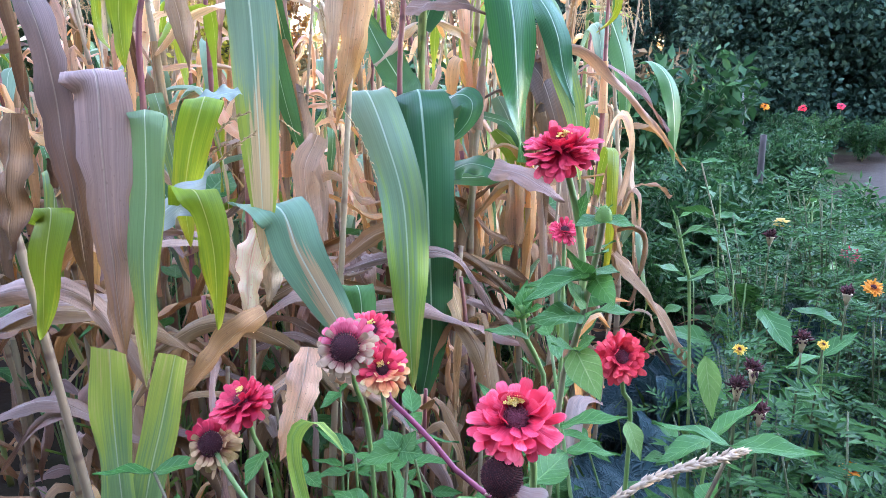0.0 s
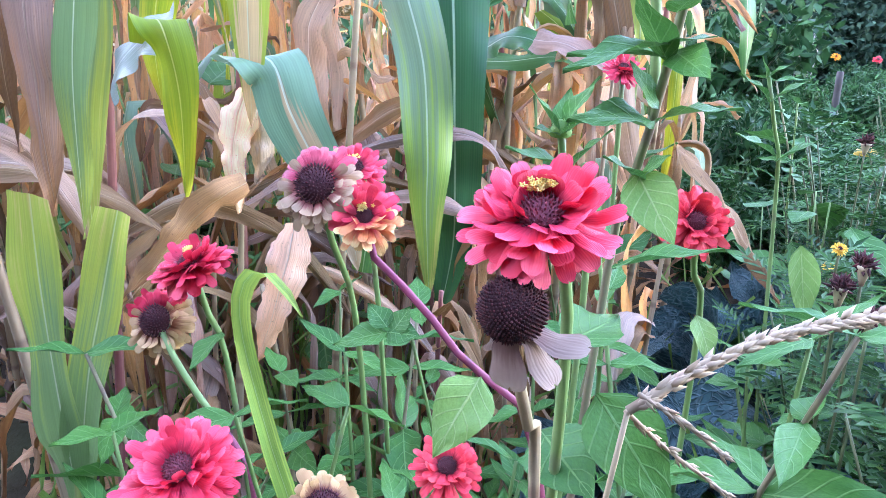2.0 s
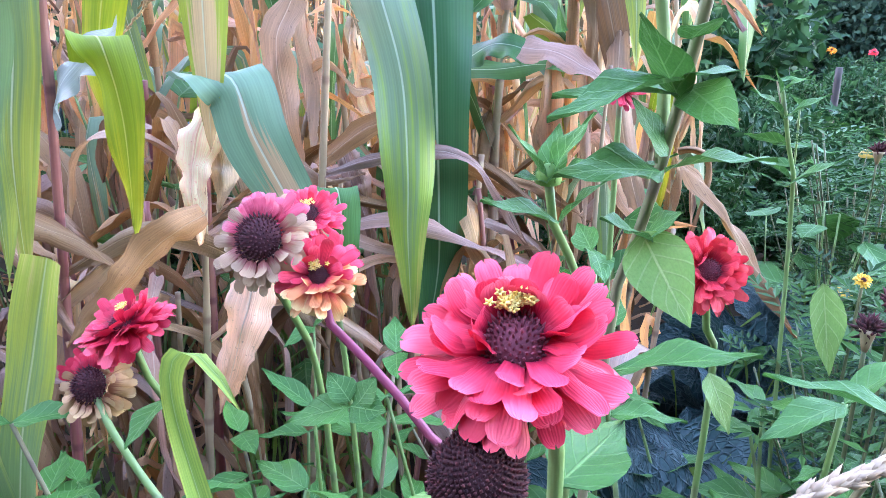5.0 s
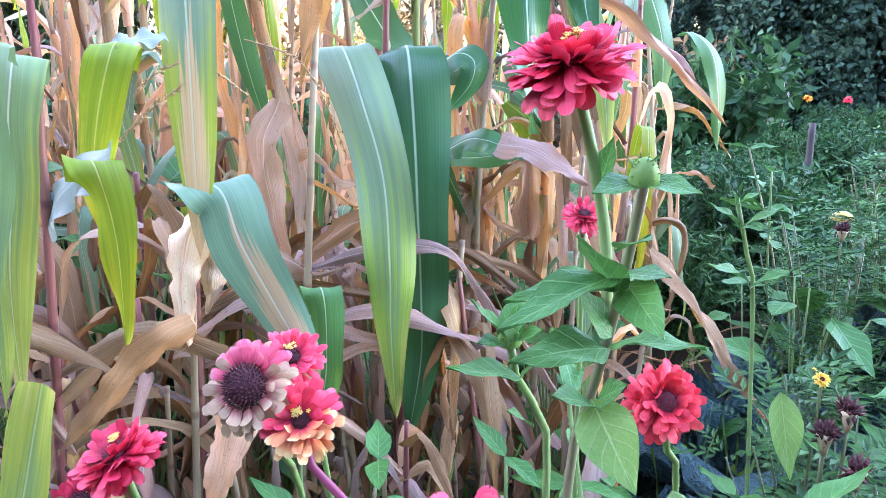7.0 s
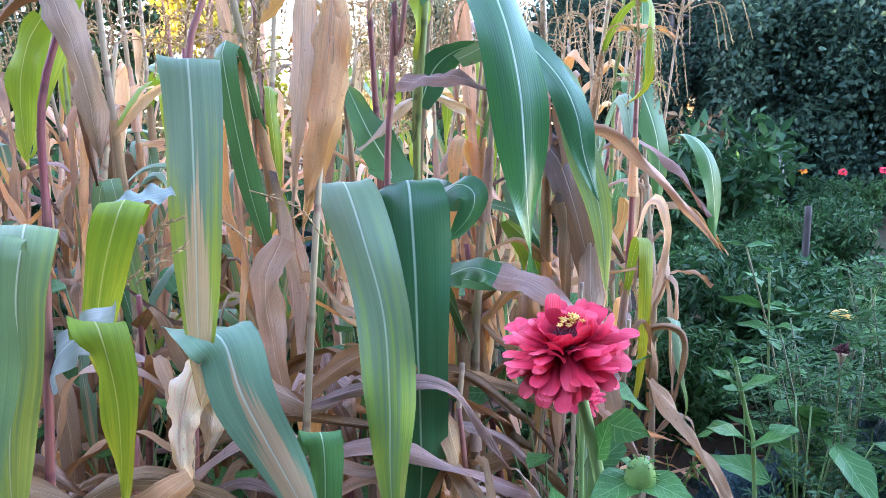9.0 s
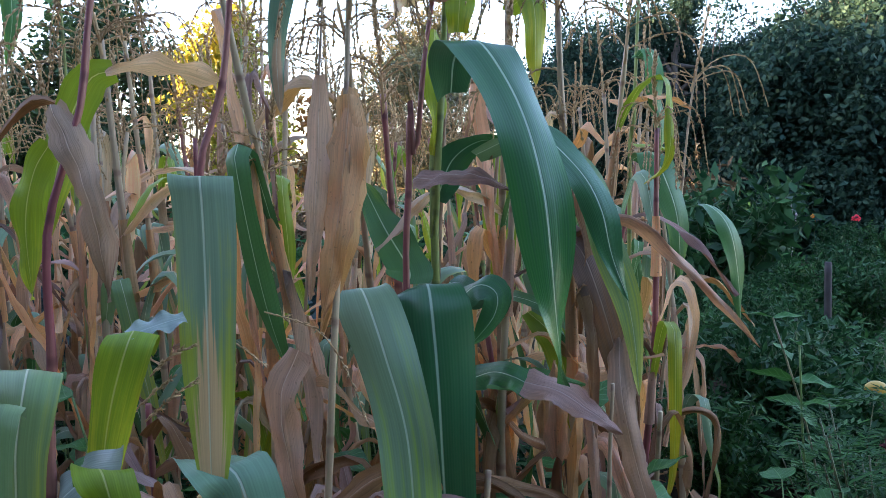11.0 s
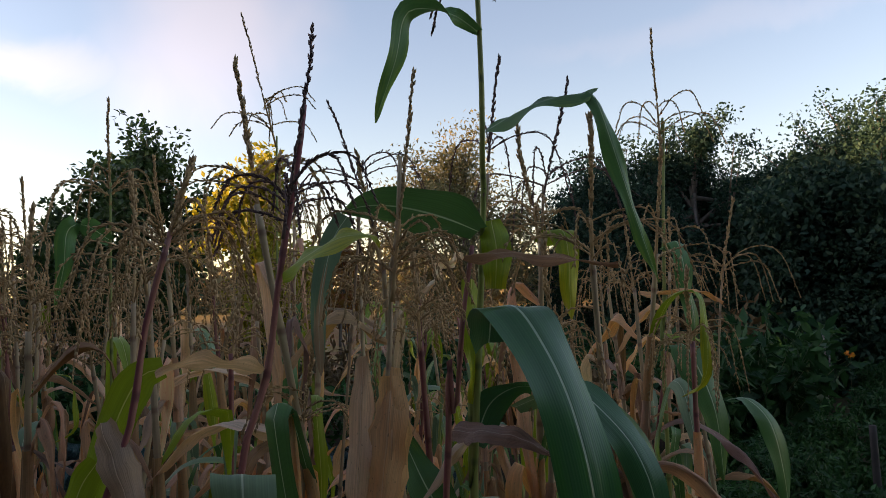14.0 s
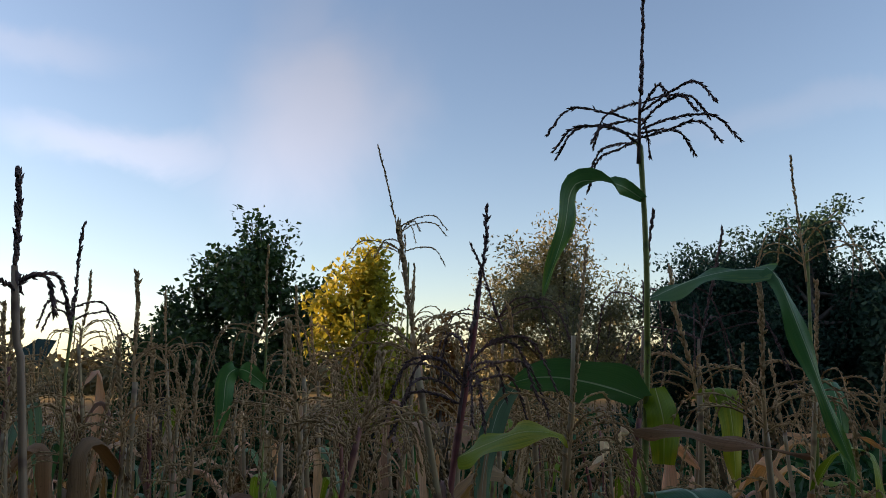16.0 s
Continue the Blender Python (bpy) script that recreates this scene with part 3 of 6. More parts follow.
def tree(name, x, y, height, crown_r, crown_z, leaves, size, mat, label, rng, limbs=14, clump=0.28, trunk_r=0.07, squash=1.0, long=1.7):
    """Trunk with limbs, and a crown of leaves set in clumps round the limbs' ends."""
    ob = thing(name, (x, y, 0), label, "tree")
    base = np.zeros(3)
    top = np.array([rng.normal(0, 0.1), rng.normal(0, 0.1), height * 0.75])
    put("trunk", mesh_of("trunk", *[tube([base, top * 0.5 + rng.normal(0, 0.05, 3), top], trunk_r, trunk_r * 0.4, 8, 14)[i] for i in (0, 1)], STALKS["bark"], tube([base, top * 0.5, top], trunk_r, trunk_r * 0.4, 8, 14)[2]), ob)
    tips = []
    mid = np.array([0, 0, crown_z])
    rr = np.array([crown_r, crown_r, (height - crown_z) * squash])
    for k in range(limbs):
        d = unit(rng.normal(0, 1, 3) * np.array([1, 1, 0.9]) + np.array([0, 0, 0.25]))
        end = mid + d * rr * rng.uniform(0.75, 1.0)
        start = top * rng.uniform(0.3, 0.95)
        bend = (start + end) / 2 + np.array([0, 0, 0.12 * height * rng.uniform(-0.5, 1)])
        pieces = [tube([start, bend, end], trunk_r * 0.4, trunk_r * 0.06, 5, 10)]
        tips += list(smooth_line([start, bend, end], 9)[3:])
        for j in range(4):
            e2 = end + np.clip(rng.normal(0, 0.2, 3), -0.3, 0.3) * rr
            pieces.append(tube([bend, (bend + e2) / 2, e2], trunk_r * 0.2, trunk_r * 0.04, 4, 6))
            tips += list(smooth_line([bend, e2], 5)[1:])
        v, f, u = joined(pieces)
        put("limb", mesh_of("limb", v, f, STALKS["bark"], u), ob)
    tips = np.array(tips)
    c_ = tips[rng.integers(0, len(tips), leaves)] + unit(rng.normal(0, 1, (leaves, 3))) * rng.random((leaves, 1)) ** 0.5 * clump * 1.5 * np.array([1, 1, 0.85])
    put("crown", cloud_mesh("crown", c_, size, mat, rng, long=long), ob)
    return ob


R = np.random.default_rng(11)
tree("fruit_tree", -4.648, 8.6, 3.35, 1.0, 1.95, 22000, 0.085, PEAR, "small dark green fruit tree behind the corn", R, 26, 0.15)
tree("fruit_tree", -5.915, 8.9, 2.7, 0.6, 1.6, 8000, 0.085, PEAR, "low dark green fruit tree behind the corn", R, 16, 0.14)
tree("fruit_tree", -2.72, 7.43, 2.86, 0.5, 1.95, 9000, 0.072, GOLD, "slim fruit tree with yellowing autumn leaves", R, 14, 0.13)
tree("fruit_tree", -2.105, 8.8, 2.25, 0.3, 1.75, 700, 0.1, RUST, "low tree with rusty autumn leaves", R, 8, 0.12, 0.03)
tree("fruit_tree", -3.087, 9.6, 2.0, 0.55, 1.2, 5000, 0.085, GOLD, "low bush with golden leaves under the trees", R, 12, 0.16, 0.04)
tree("willow_tree", -0.878, 11.5, 3.75, 1.5, 2.2, 32000, 0.075, WILLOW, "grey-green willow with loose silvery leaves", R, 26, 0.2, 0.07, 1.0, 2.6)
tree("shrub_tree", 1.120, 11.0, 3.0, 1.15, 1.6, 60000, 0.055, HEDGE, "dark green bushy tree beside the hedge", R, 30, 0.15)
tree("shrub_tree", 2.450, 10.8, 3.65, 1.3, 2.0, 80000, 0.055, HEDGE, "dense dark green tree at the garden's edge", R, 40, 0.17, 0.1, 1.0)
tree("shrub_tree", 4.8, 10.6, 3.7, 1.5, 2.1, 90000, 0.058, HEDGE, "tall dense dark green tree at the garden's edge", R, 50, 0.19, 0.1, 1.0)
tree("shrub_tree", 7.6, 10.2, 3.7, 1.8, 2.0, 70000, 0.07, HEDGE, "tall dense dark green tree at the garden's edge", R, 46, 0.28, 0.1, 1.0)
tree("shrub_tree", 10.8, 9.8, 3.6, 2.1, 1.9, 14000, 0.09, HEDGE, "tall dense dark green tree at the garden's edge", R, 30, 0.36, 0.1, 1.0)


def hedge(x0, x1, y, h, n, label):
    c_ = np.stack([R.uniform(x0, x1, n), y + R.normal(0, 0.35, n), R.uniform(0, 1, n) ** 0.8 * h], 1)
    wob = np.array([noise.noise(Vector((p[0] * 1.4, p[2] * 1.4, 3))) for p in c_])
    c_[:, 1] -= wob * 0.7
    c_[:, 2] *= 1 + 0.28 * np.array([noise.noise(Vector((p[0] * 1.6, 0, 9))) + 0.5 * noise.noise(Vector((p[0] * 5, p[1] * 3, 4))) for p in c_])
    ob = new("hedge", cloud_mesh("hedge", c_, 0.085, HEDGE, R))
    tagged(ob, label, "hedge", kind="stuff")


def hedge_fill_sheet(x0, x1, y, h):
    """Solid dark sheet added inside the hedge, so no sky shows between its leaves."""
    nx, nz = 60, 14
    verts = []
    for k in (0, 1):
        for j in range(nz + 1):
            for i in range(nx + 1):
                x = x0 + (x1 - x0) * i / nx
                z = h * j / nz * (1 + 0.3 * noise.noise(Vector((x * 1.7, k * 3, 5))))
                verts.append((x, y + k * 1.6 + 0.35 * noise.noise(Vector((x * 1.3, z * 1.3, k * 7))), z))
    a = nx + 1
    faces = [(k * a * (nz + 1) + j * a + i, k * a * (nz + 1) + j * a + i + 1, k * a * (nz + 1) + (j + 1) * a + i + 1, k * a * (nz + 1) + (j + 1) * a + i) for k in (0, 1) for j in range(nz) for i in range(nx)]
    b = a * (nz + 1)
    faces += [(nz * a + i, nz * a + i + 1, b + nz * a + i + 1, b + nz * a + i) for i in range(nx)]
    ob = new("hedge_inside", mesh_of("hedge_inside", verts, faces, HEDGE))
    tagged(ob, "solid dark sheet added inside the hedge to close its gaps", "hedge", kind="stuff")


hedge_fill_sheet(3.0, 12.0, 9.9, 1.75)
hedge(2.7, 12.0, 9.4, 2.6, 110000, "dense dark green hedge of small leaves behind the bed")


def far_woods():
    c_ = []
    for k in range(70):
        x, y, h = R.uniform(-90, 60), R.uniform(70, 95), R.uniform(3.0, 6.5)
        p = R.normal(0, 1, (130, 3))
        p = unit(p) * R.uniform(0.5, 1, (130, 1)) * np.array([4.5, 2.5, h * 0.55]) + np.array([x, y, h * 0.5])
        c_.append(p)
    ob = new("far_woods", cloud_mesh("far_woods", np.vstack(c_), 1.3, FARWOOD, R))
    tagged(ob, "distant line of brownish trees beyond the dry field", "woods", kind="stuff")


far_woods()


def shade_row():
    """Unseen leaf row added on the left, to keep the low sun off the beds."""
    n = 22000
    c_ = np.stack([-9.5 + R.normal(0, 0.7, n), R.uniform(-14, 8.2, n), R.random(n)], 1)
    c_[:, 2] *= np.where(c_[:, 1] > 5.8, 2.4, np.where(c_[:, 1] > 3.4, 3.5, 4.1)) * (1 + 0.15 * np.sin(c_[:, 1] * 1.9) + 0.1 * np.sin(c_[:, 1] * 4.7))
    ob = new("tree_row", cloud_mesh("tree_row", c_, 0.62, HEDGE, R))
    tagged(ob, "unseen row of dark green leaves added to block the low sun", "trees", kind="stuff")


def back_row():
    """Unseen leaf row added behind the path, to cut the skylight from there."""
    n = 16000
    c_ = np.stack([R.uniform(-11, 14, n), -4.2 + R.normal(0, 0.5, n), R.random(n) * 4.8], 1)
    ob = new("tree_row", cloud_mesh("tree_row", c_, 0.75, HEDGE, R))
    tagged(ob, "unseen row of dark green leaves added to dim light from behind", "trees", kind="stuff")


def far_row():
    """Unseen leaves added far to the west; their shadow leaves only tree tops sunlit."""
    n = 2600
    c_ = np.stack([-30 + R.normal(0, 0.9, n), np.where(R.random(n) < 0.55, R.uniform(5.8, 6.5, n), R.uniform(7.3, 8.0, n)), R.random(n) * 7.0], 1)
    ob = new("tree_row", cloud_mesh("tree_row", c_, 1.0, HEDGE, R))
    tagged(ob, "unseen far row of dark green leaves added to shade the lower trees", "trees", kind="stuff")


shade_row()
back_row()
far_row()


# ---- corn ----
DRY = ("tan", "pink", "brown", "husk", "plum")


def corn(label, style, radius, *points):
    """A corn plant rooted under its first point, with its stalk."""
    p = np.array(points, float)
    k = np.clip((p[1, :2] - p[0, :2]) / max(0.05, p[1, 2] - p[0, 2]), -0.12, 0.12)
    base = np.array([*(p[0, :2] - k * p[0, 2]), 0.0])
    ob = thing("corn_plant", base, label, "corn", "standing corn")
    v, f, u = tube([base, *p] if p[0, 2] > 0.06 else p, radius, radius * 0.4, 8, 40, 0.22)
    put("stalk", mesh_of("stalk", v - base, f, STALKS[style], u), ob)
    return ob


def blade(plant, style, width, *points, side=0.0, twist=0.0, roll=0.0, seed=0, name="leaf", **shape):
    rng = np.random.default_rng(seed + int(abs(points[0][0]) * 1000))
    if style in DRY and "crumple" not in shape:
        shape["crumple"] = 0.01
    if style in DRY:
        shape.setdefault("cup", 0.4)
    v, f, u = ribbon(points, width, side, twist, roll, rng=rng, **shape)
    ob = put(name, mesh_of(name, v - np.array(plant.location), f, BLADES[style], u), plant)
    if style in DRY:
        ob["label"] = "dry crumpled " + ("husk" if style == "husk" else "leaf")
    return ob


def tassel(plant, base, tip, branches, reach, mat, seed=1, droop=0.5, spike=0.45, count=50, fat=1.0, rising=(0.12, 0.36)):
    """A spike with side branches that arch over, from base up to tip."""
    rng = np.random.default_rng(seed)
    base, tip, o = np.array(base, float), np.array(tip, float), np.array(plant.location)
    axis = tip - base
    head = put("tassel", mesh_of("tassel", *[spikelets([base + axis * spike, base + axis * 0.75 + rng.normal(0, 0.004, 3), tip], 46, 0.012 * fat, 0.0024 * fat, rng)[i] for i in (0, 1)], mat), plant)
    head.data.transform(Matrix.Translation(-o))
    v, f, u = tube([base, base + axis * spike], 0.003 * fat, 0.0022 * fat, 6, 6)
    put("tassel_stem", mesh_of("tassel_stem", v - o, f, mat, u), plant)
    for k in range(branches):
        a = k * 2.4 + rng.uniform(-0.4, 0.4)
        s = base + axis * rng.uniform(0.08, spike)
        out = np.array([math.cos(a), math.sin(a), 0.0])
        r = reach * rng.uniform(0.75, 1.2)
        rise = r * rng.uniform(*rising)
        pts = [s, s + out * r * 0.35 + (0, 0, rise * 0.8), s + out * r * 0.75 + (0, 0, rise * (1 - droop * 0.5)), s + out * r + (0, 0, rise - r * droop)]
        v, f, u = spikelets(pts, count, 0.009 * fat, 0.0014 * fat, rng, 4, 0.0011 * fat)
        put("tassel_branch", mesh_of("tassel_branch", v - o, f, mat), head)


# plant with a square-folded turning leaf
c1 = corn("tall corn plant with red stalk and green-yellow folded leaf", "red", 0.0085, (-0.353, 1.250, 0.548), (-0.334, 1.250, 0.920), (-0.322, 1.250, 1.159), (-0.294, 1.270, 1.268), (-0.276, 1.280, 1.406), (-0.254, 1.290, 1.531), (-0.242, 1.300, 1.634))
blade(c1, "half", 0.079, (-0.320, 1.245, 1.144), (-0.305, 1.210, 1.156), (-0.296, 1.190, 1.088), (-0.287, 1.160, 0.948), (-0.283, 1.140, 0.837), (-0.282, 1.130, 0.722), seg=34, root=0.95, cup=0.1)
blade(c1, "lime", 0.045, (-0.272, 1.280, 1.405), (-0.225, 1.250, 1.426), (-0.176, 1.220, 1.443), (-0.135, 1.200, 1.441), (-0.125, 1.200, 1.426), side=75, roll=40)
blade(c1, "husk", 0.04, (-0.301, 1.270, 1.274), (-0.338, 1.240, 1.285), (-0.372, 1.220, 1.292), (-0.409, 1.200, 1.283), side=80, roll=40, crumple=0.002)
blade(c1, "lime", 0.05, (-0.409, 1.220, 1.290), (-0.437, 1.210, 1.277), (-0.467, 1.200, 1.213), (-0.483, 1.190, 1.139), (-0.492, 1.190, 1.084), side=20, root=0.5)
tassel(c1, (-0.270, 1.280, 1.449), (-0.231, 1.310, 1.747), 13, 0.12, TASSEL_DARK, 3, 0.6, 0.3)
# stalk with pale dry joints and broad tan blade
c2 = corn("dry corn plant with pale stalk and broad tan leaves", "tan", 0.0075, (-0.194, 1.280, 0.592), (-0.182, 1.280, 0.733), (-0.170, 1.280, 0.875), (-0.164, 1.290, 0.963), (-0.144, 1.330, 1.269), (-0.135, 1.340, 1.430), (-0.127, 1.340, 1.452), (-0.119, 1.340, 1.563))
blade(c2, "tan", 0.055, (-0.140, 1.330, 1.272), (-0.140, 1.310, 1.224), (-0.147, 1.290, 1.144), (-0.160, 1.280, 1.050), (-0.179, 1.280, 0.962), crumple=0.006, root=0.35, seed=3)
blade(c2, "pink", 0.036, (-0.177, 1.320, 1.288), (-0.180, 1.300, 1.181), (-0.187, 1.290, 1.089), (-0.197, 1.290, 0.987), crumple=0.006, root=0.4, seed=48)
blade(c2, "plum", 0.03, (-0.194, 1.420, 0.698), (-0.172, 1.390, 0.633), (-0.146, 1.380, 0.572), (-0.134, 1.380, 0.508), seed=49)
blade(c2, "plum", 0.035, (-0.186, 1.420, 0.680), (-0.152, 1.390, 0.633), (-0.145, 1.380, 0.591), seed=50)
blade(c2, "plum", 0.03, (-0.187, 1.420, 0.653), (-0.127, 1.390, 0.669), (-0.100, 1.380, 0.636), seed=51, side=40)
blade(c2, "tan", 0.05, (-0.140, 1.320, 1.261), (-0.137, 1.300, 1.172), (-0.153, 1.300, 1.068), (-0.190, 1.300, 0.926), crumple=0.01, seed=4)
blade(c2, "pink", 0.055, (-0.230, 1.330, 0.908), (-0.252, 1.310, 0.852), (-0.246, 1.300, 0.768), (-0.224, 1.300, 0.645), crumple=0.01, seed=6, root=0.6)
tassel(c2, (-0.136, 1.330, 1.360), (-0.097, 1.350, 1.685), 14, 0.12, TASSEL, 7, 0.9, 0.35)
for k, line in enumerate((((-0.416, 1.200, 0.855), (-0.377, 1.190, 0.888), (-0.339, 1.180, 0.916)), ((-0.334, 1.220, 0.978), (-0.289, 1.210, 0.960), (-0.231, 1.200, 0.921)), ((-0.338, 1.100, 0.886), (-0.307, 1.100, 0.912), (-0.273, 1.100, 0.935)), ((-0.230, 1.200, 0.989), (-0.169, 1.200, 0.968), (-0.136, 1.200, 0.926), (-0.105, 1.200, 0.842)), ((-0.355, 1.150, 0.923), (-0.330, 1.150, 0.946), (-0.297, 1.150, 0.961)))):
    v, f, u = spikelets(line, 16, 0.010, 0.0016, np.random.default_rng(140 + k), 4, 0.0011)
    put("tassel_branch", mesh_of("tassel_branch", v - np.array(c2.location), f, TASSEL), c2, label="fallen dry tassel branch")
# plant of the two broad hanging leaves
c3 = corn("corn plant with dark red stalk and two broad hanging leaves", "red", 0.0085, (-0.086, 1.470, 0.608), (-0.092, 1.470, 0.981), (-0.083, 1.480, 1.145), (-0.078, 1.480, 1.268), (-0.072, 1.480, 1.171), (-0.055, 1.490, 1.320), (-0.035, 1.500, 1.443))
blade(c3, "pale", 0.092, (-0.162, 1.440, 0.954), (-0.152, 1.400, 0.985), (-0.133, 1.360, 0.968), (-0.104, 1.320, 0.902), (-0.073, 1.290, 0.799), (-0.062, 1.260, 0.674), (-0.062, 1.250, 0.584), (-0.056, 1.240, 0.448), seg=36, root=0.6, cup=0.14, seed=2, wave=0.017)
blade(c3, "dark", 0.112, (-0.062, 1.470, 0.958), (-0.055, 1.430, 0.986), (-0.045, 1.390, 0.961), (-0.035, 1.360, 0.852), (-0.030, 1.340, 0.733), (-0.026, 1.330, 0.610), (-0.027, 1.320, 0.506), (-0.049, 1.310, 0.375), seg=36, root=0.6, cup=0.12, seed=5, wave=0.018)
blade(c3, "green", 0.075, (-0.093, 1.490, 0.975), (-0.095, 1.520, 0.997), (-0.138, 1.550, 1.064), (-0.180, 1.580, 1.143), side=20, root=0.9, seed=8)
blade(c3, "brown", 0.03, (-0.048, 1.500, 1.428), (0.034, 1.460, 1.426), (0.107, 1.430, 1.413), (0.179, 1.400, 1.401), side=80, roll=30, crumple=0.004)
blade(c3, "husk", 0.02, (-0.048, 1.500, 1.426), (-0.080, 1.470, 1.407), (-0.106, 1.450, 1.369), side=60)
# tall green plant with top tassel
c4 = corn("tall green corn plant with open dark tassel", "green", 0.0095, (-0.064, 1.580, 0.566), (-0.055, 1.580, 1.043), (-0.050, 1.580, 1.228), (-0.058, 1.580, 1.029), (-0.033, 1.570, 1.319), (-0.016, 1.550, 1.533), (-0.016, 1.530, 1.548), (-0.009, 1.500, 1.702), (-0.009, 1.480, 1.893), (-0.013, 1.480, 1.880))
blade(c4, "dark", 0.118, (-0.019, 1.560, 1.284), (-0.006, 1.500, 1.334), (0.030, 1.440, 1.345), (0.068, 1.400, 1.290), (0.099, 1.370, 1.217), (0.120, 1.345, 1.125), (0.128, 1.330, 1.036), (0.133, 1.320, 0.948), (0.140, 1.315, 0.860), seg=44, root=0.45, cup=0.2, side=18, twist=-18, seed=9, wave=0.016, power=2.0)
blade(c4, "fade", 0.062, (0.020, 1.540, 1.180), (0.090, 1.520, 1.205), (0.150, 1.500, 1.180), (0.200, 1.480, 1.125), (0.222, 1.460, 1.034), (0.249, 1.450, 0.949), (0.260, 1.450, 0.880), (0.266, 1.450, 0.802), side=30, twist=40, seed=10)
blade(c4, "dark", 0.066, (0.060, 1.510, 1.225), (0.115, 1.490, 1.215), (0.182, 1.475, 1.149), (0.212, 1.460, 1.090), (0.226, 1.450, 1.020), (0.250, 1.445, 0.950), side=35, twist=30, seed=54)
blade(c4, "green", 0.098, (-0.028, 1.560, 1.470), (-0.070, 1.510, 1.487), (-0.115, 1.470, 1.500), (-0.160, 1.440, 1.507), (-0.195, 1.420, 1.505), (-0.224, 1.410, 1.496), side=80, roll=50, twist=8, cup=0.1, seed=11, root=0.4, power=2.2)
blade(c4, "grey", 0.036, (-0.215, 1.410, 1.490), (-0.243, 1.420, 1.450), (-0.268, 1.430, 1.352), (-0.272, 1.440, 1.250), side=30, root=0.9)
blade(c4, "green", 0.04, (-0.007, 1.510, 1.628), (0.055, 1.470, 1.650), (0.110, 1.435, 1.657), (0.158, 1.410, 1.652), side=80, roll=35, seed=12, root=0.5, blunt=0.8, cup=0.3)
blade(c4, "green", 0.03, (0.150, 1.412, 1.656), (0.163, 1.405, 1.635), (0.184, 1.400, 1.556), (0.209, 1.400, 1.458), (0.233, 1.400, 1.372), side=25, seed=57, root=0.8, cup=0.5)
blade(c4, "green", 0.04, (-0.009, 1.490, 1.785), (-0.047, 1.450, 1.802), (-0.096, 1.420, 1.804), (-0.118, 1.410, 1.785), (-0.131, 1.400, 1.719), (-0.166, 1.400, 1.627), side=40, seed=13, root=0.25)
blade(c4, "lime", 0.05, (-0.006, 1.560, 1.488), (0.002, 1.530, 1.437), (-0.002, 1.520, 1.373), blunt=0.3)
blade(c4, "lime", 0.05, (-0.045, 1.580, 1.391), (-0.042, 1.570, 1.258), (-0.053, 1.570, 1.182), side=50)
# the open tassel at the top
tassel(c4, (-0.013, 1.480, 1.842), (0.011, 1.470, 2.138), 15, 0.14, TASSEL_DARK, 21, 0.3, 0.36, 56, 1.1, (-0.02, 0.18))
# plant on the right rim of the stand
c5 = corn("corn plant on the rim with green stalk and folded leaves", "green", 0.009, (0.432, 2.550, 0.465), (0.437, 2.550, 0.882), (0.441, 2.550, 1.273), (0.449, 2.550, 1.240), (0.464, 2.550, 1.574), (0.479, 2.540, 1.868), (0.466, 2.520, 1.813))
blade(c5, "green", 0.105, (0.443, 2.530, 1.174), (0.480, 2.470, 1.198), (0.501, 2.430, 1.158), (0.543, 2.400, 1.018), (0.553, 2.390, 0.832), side=20, root=0.4, seed=14)
blade(c5, "green", 0.075, (0.604, 2.500, 1.034), (0.646, 2.470, 1.039), (0.696, 2.440, 0.977), (0.719, 2.430, 0.852), (0.729, 2.430, 0.702), side=30, root=0.5, seed=15)
blade(c5, "green", 0.06, (0.458, 2.540, 1.473), (0.488, 2.500, 1.491), (0.499, 2.470, 1.398), (0.498, 2.460, 1.238), side=20, seed=16)
blade(c5, "tan", 0.035, (0.371, 2.500, 1.345), (0.454, 2.470, 1.352), (0.540, 2.440, 1.343), (0.590, 2.430, 1.312), side=80)
blade(c5, "lime", 0.05, (0.448, 2.550, 1.224), (0.523, 2.520, 1.212), (0.580, 2.500, 1.177), side=70)
blade(c5, "green", 0.05, (0.451, 2.530, 1.479), (0.495, 2.500, 1.443), (0.519, 2.480, 1.282), (0.513, 2.470, 1.173), side=40)
tassel(c5, (0.463, 2.520, 1.762), (0.450, 2.500, 2.124), 8, 0.2, TASSEL, 31, 0.5, 0.4, 44, 1.2)
# left rim, red stalk
c6 = corn("corn plant with red stalk and lime leaves at its side", "red", 0.008, (-0.476, 1.100, 0.590), (-0.458, 1.100, 0.783), (-0.448, 1.100, 0.905), (-0.441, 1.100, 0.956), (-0.433, 1.100, 1.100), (-0.396, 1.120, 1.234), (-0.381, 1.130, 1.346), (-0.355, 1.140, 1.452))
blade(c6, "fade", 0.064, (-0.442, 1.060, 0.945), (-0.412, 1.020, 0.969), (-0.389, 0.980, 0.961), (-0.388, 0.960, 0.908), (-0.387, 0.950, 0.844), (-0.399, 0.940, 0.747), (-0.400, 0.930, 0.599), seg=34, root=0.9, cup=0.12, seed=17)
blade(c6, "lime", 0.056, (-0.374, 1.060, 0.827), (-0.359, 1.040, 0.857), (-0.333, 1.010, 0.847), (-0.316, 1.000, 0.774), (-0.320, 1.000, 0.656), seg=34, root=0.8, seed=18, side=-8)
blade(c6, "silver", 0.06, (-0.458, 1.100, 0.772), (-0.427, 1.080, 0.808), (-0.382, 1.060, 0.838), (-0.335, 1.035, 0.852), side=60, roll=62, root=0.95, blunt=0.75, cup=0.1, seed=46)
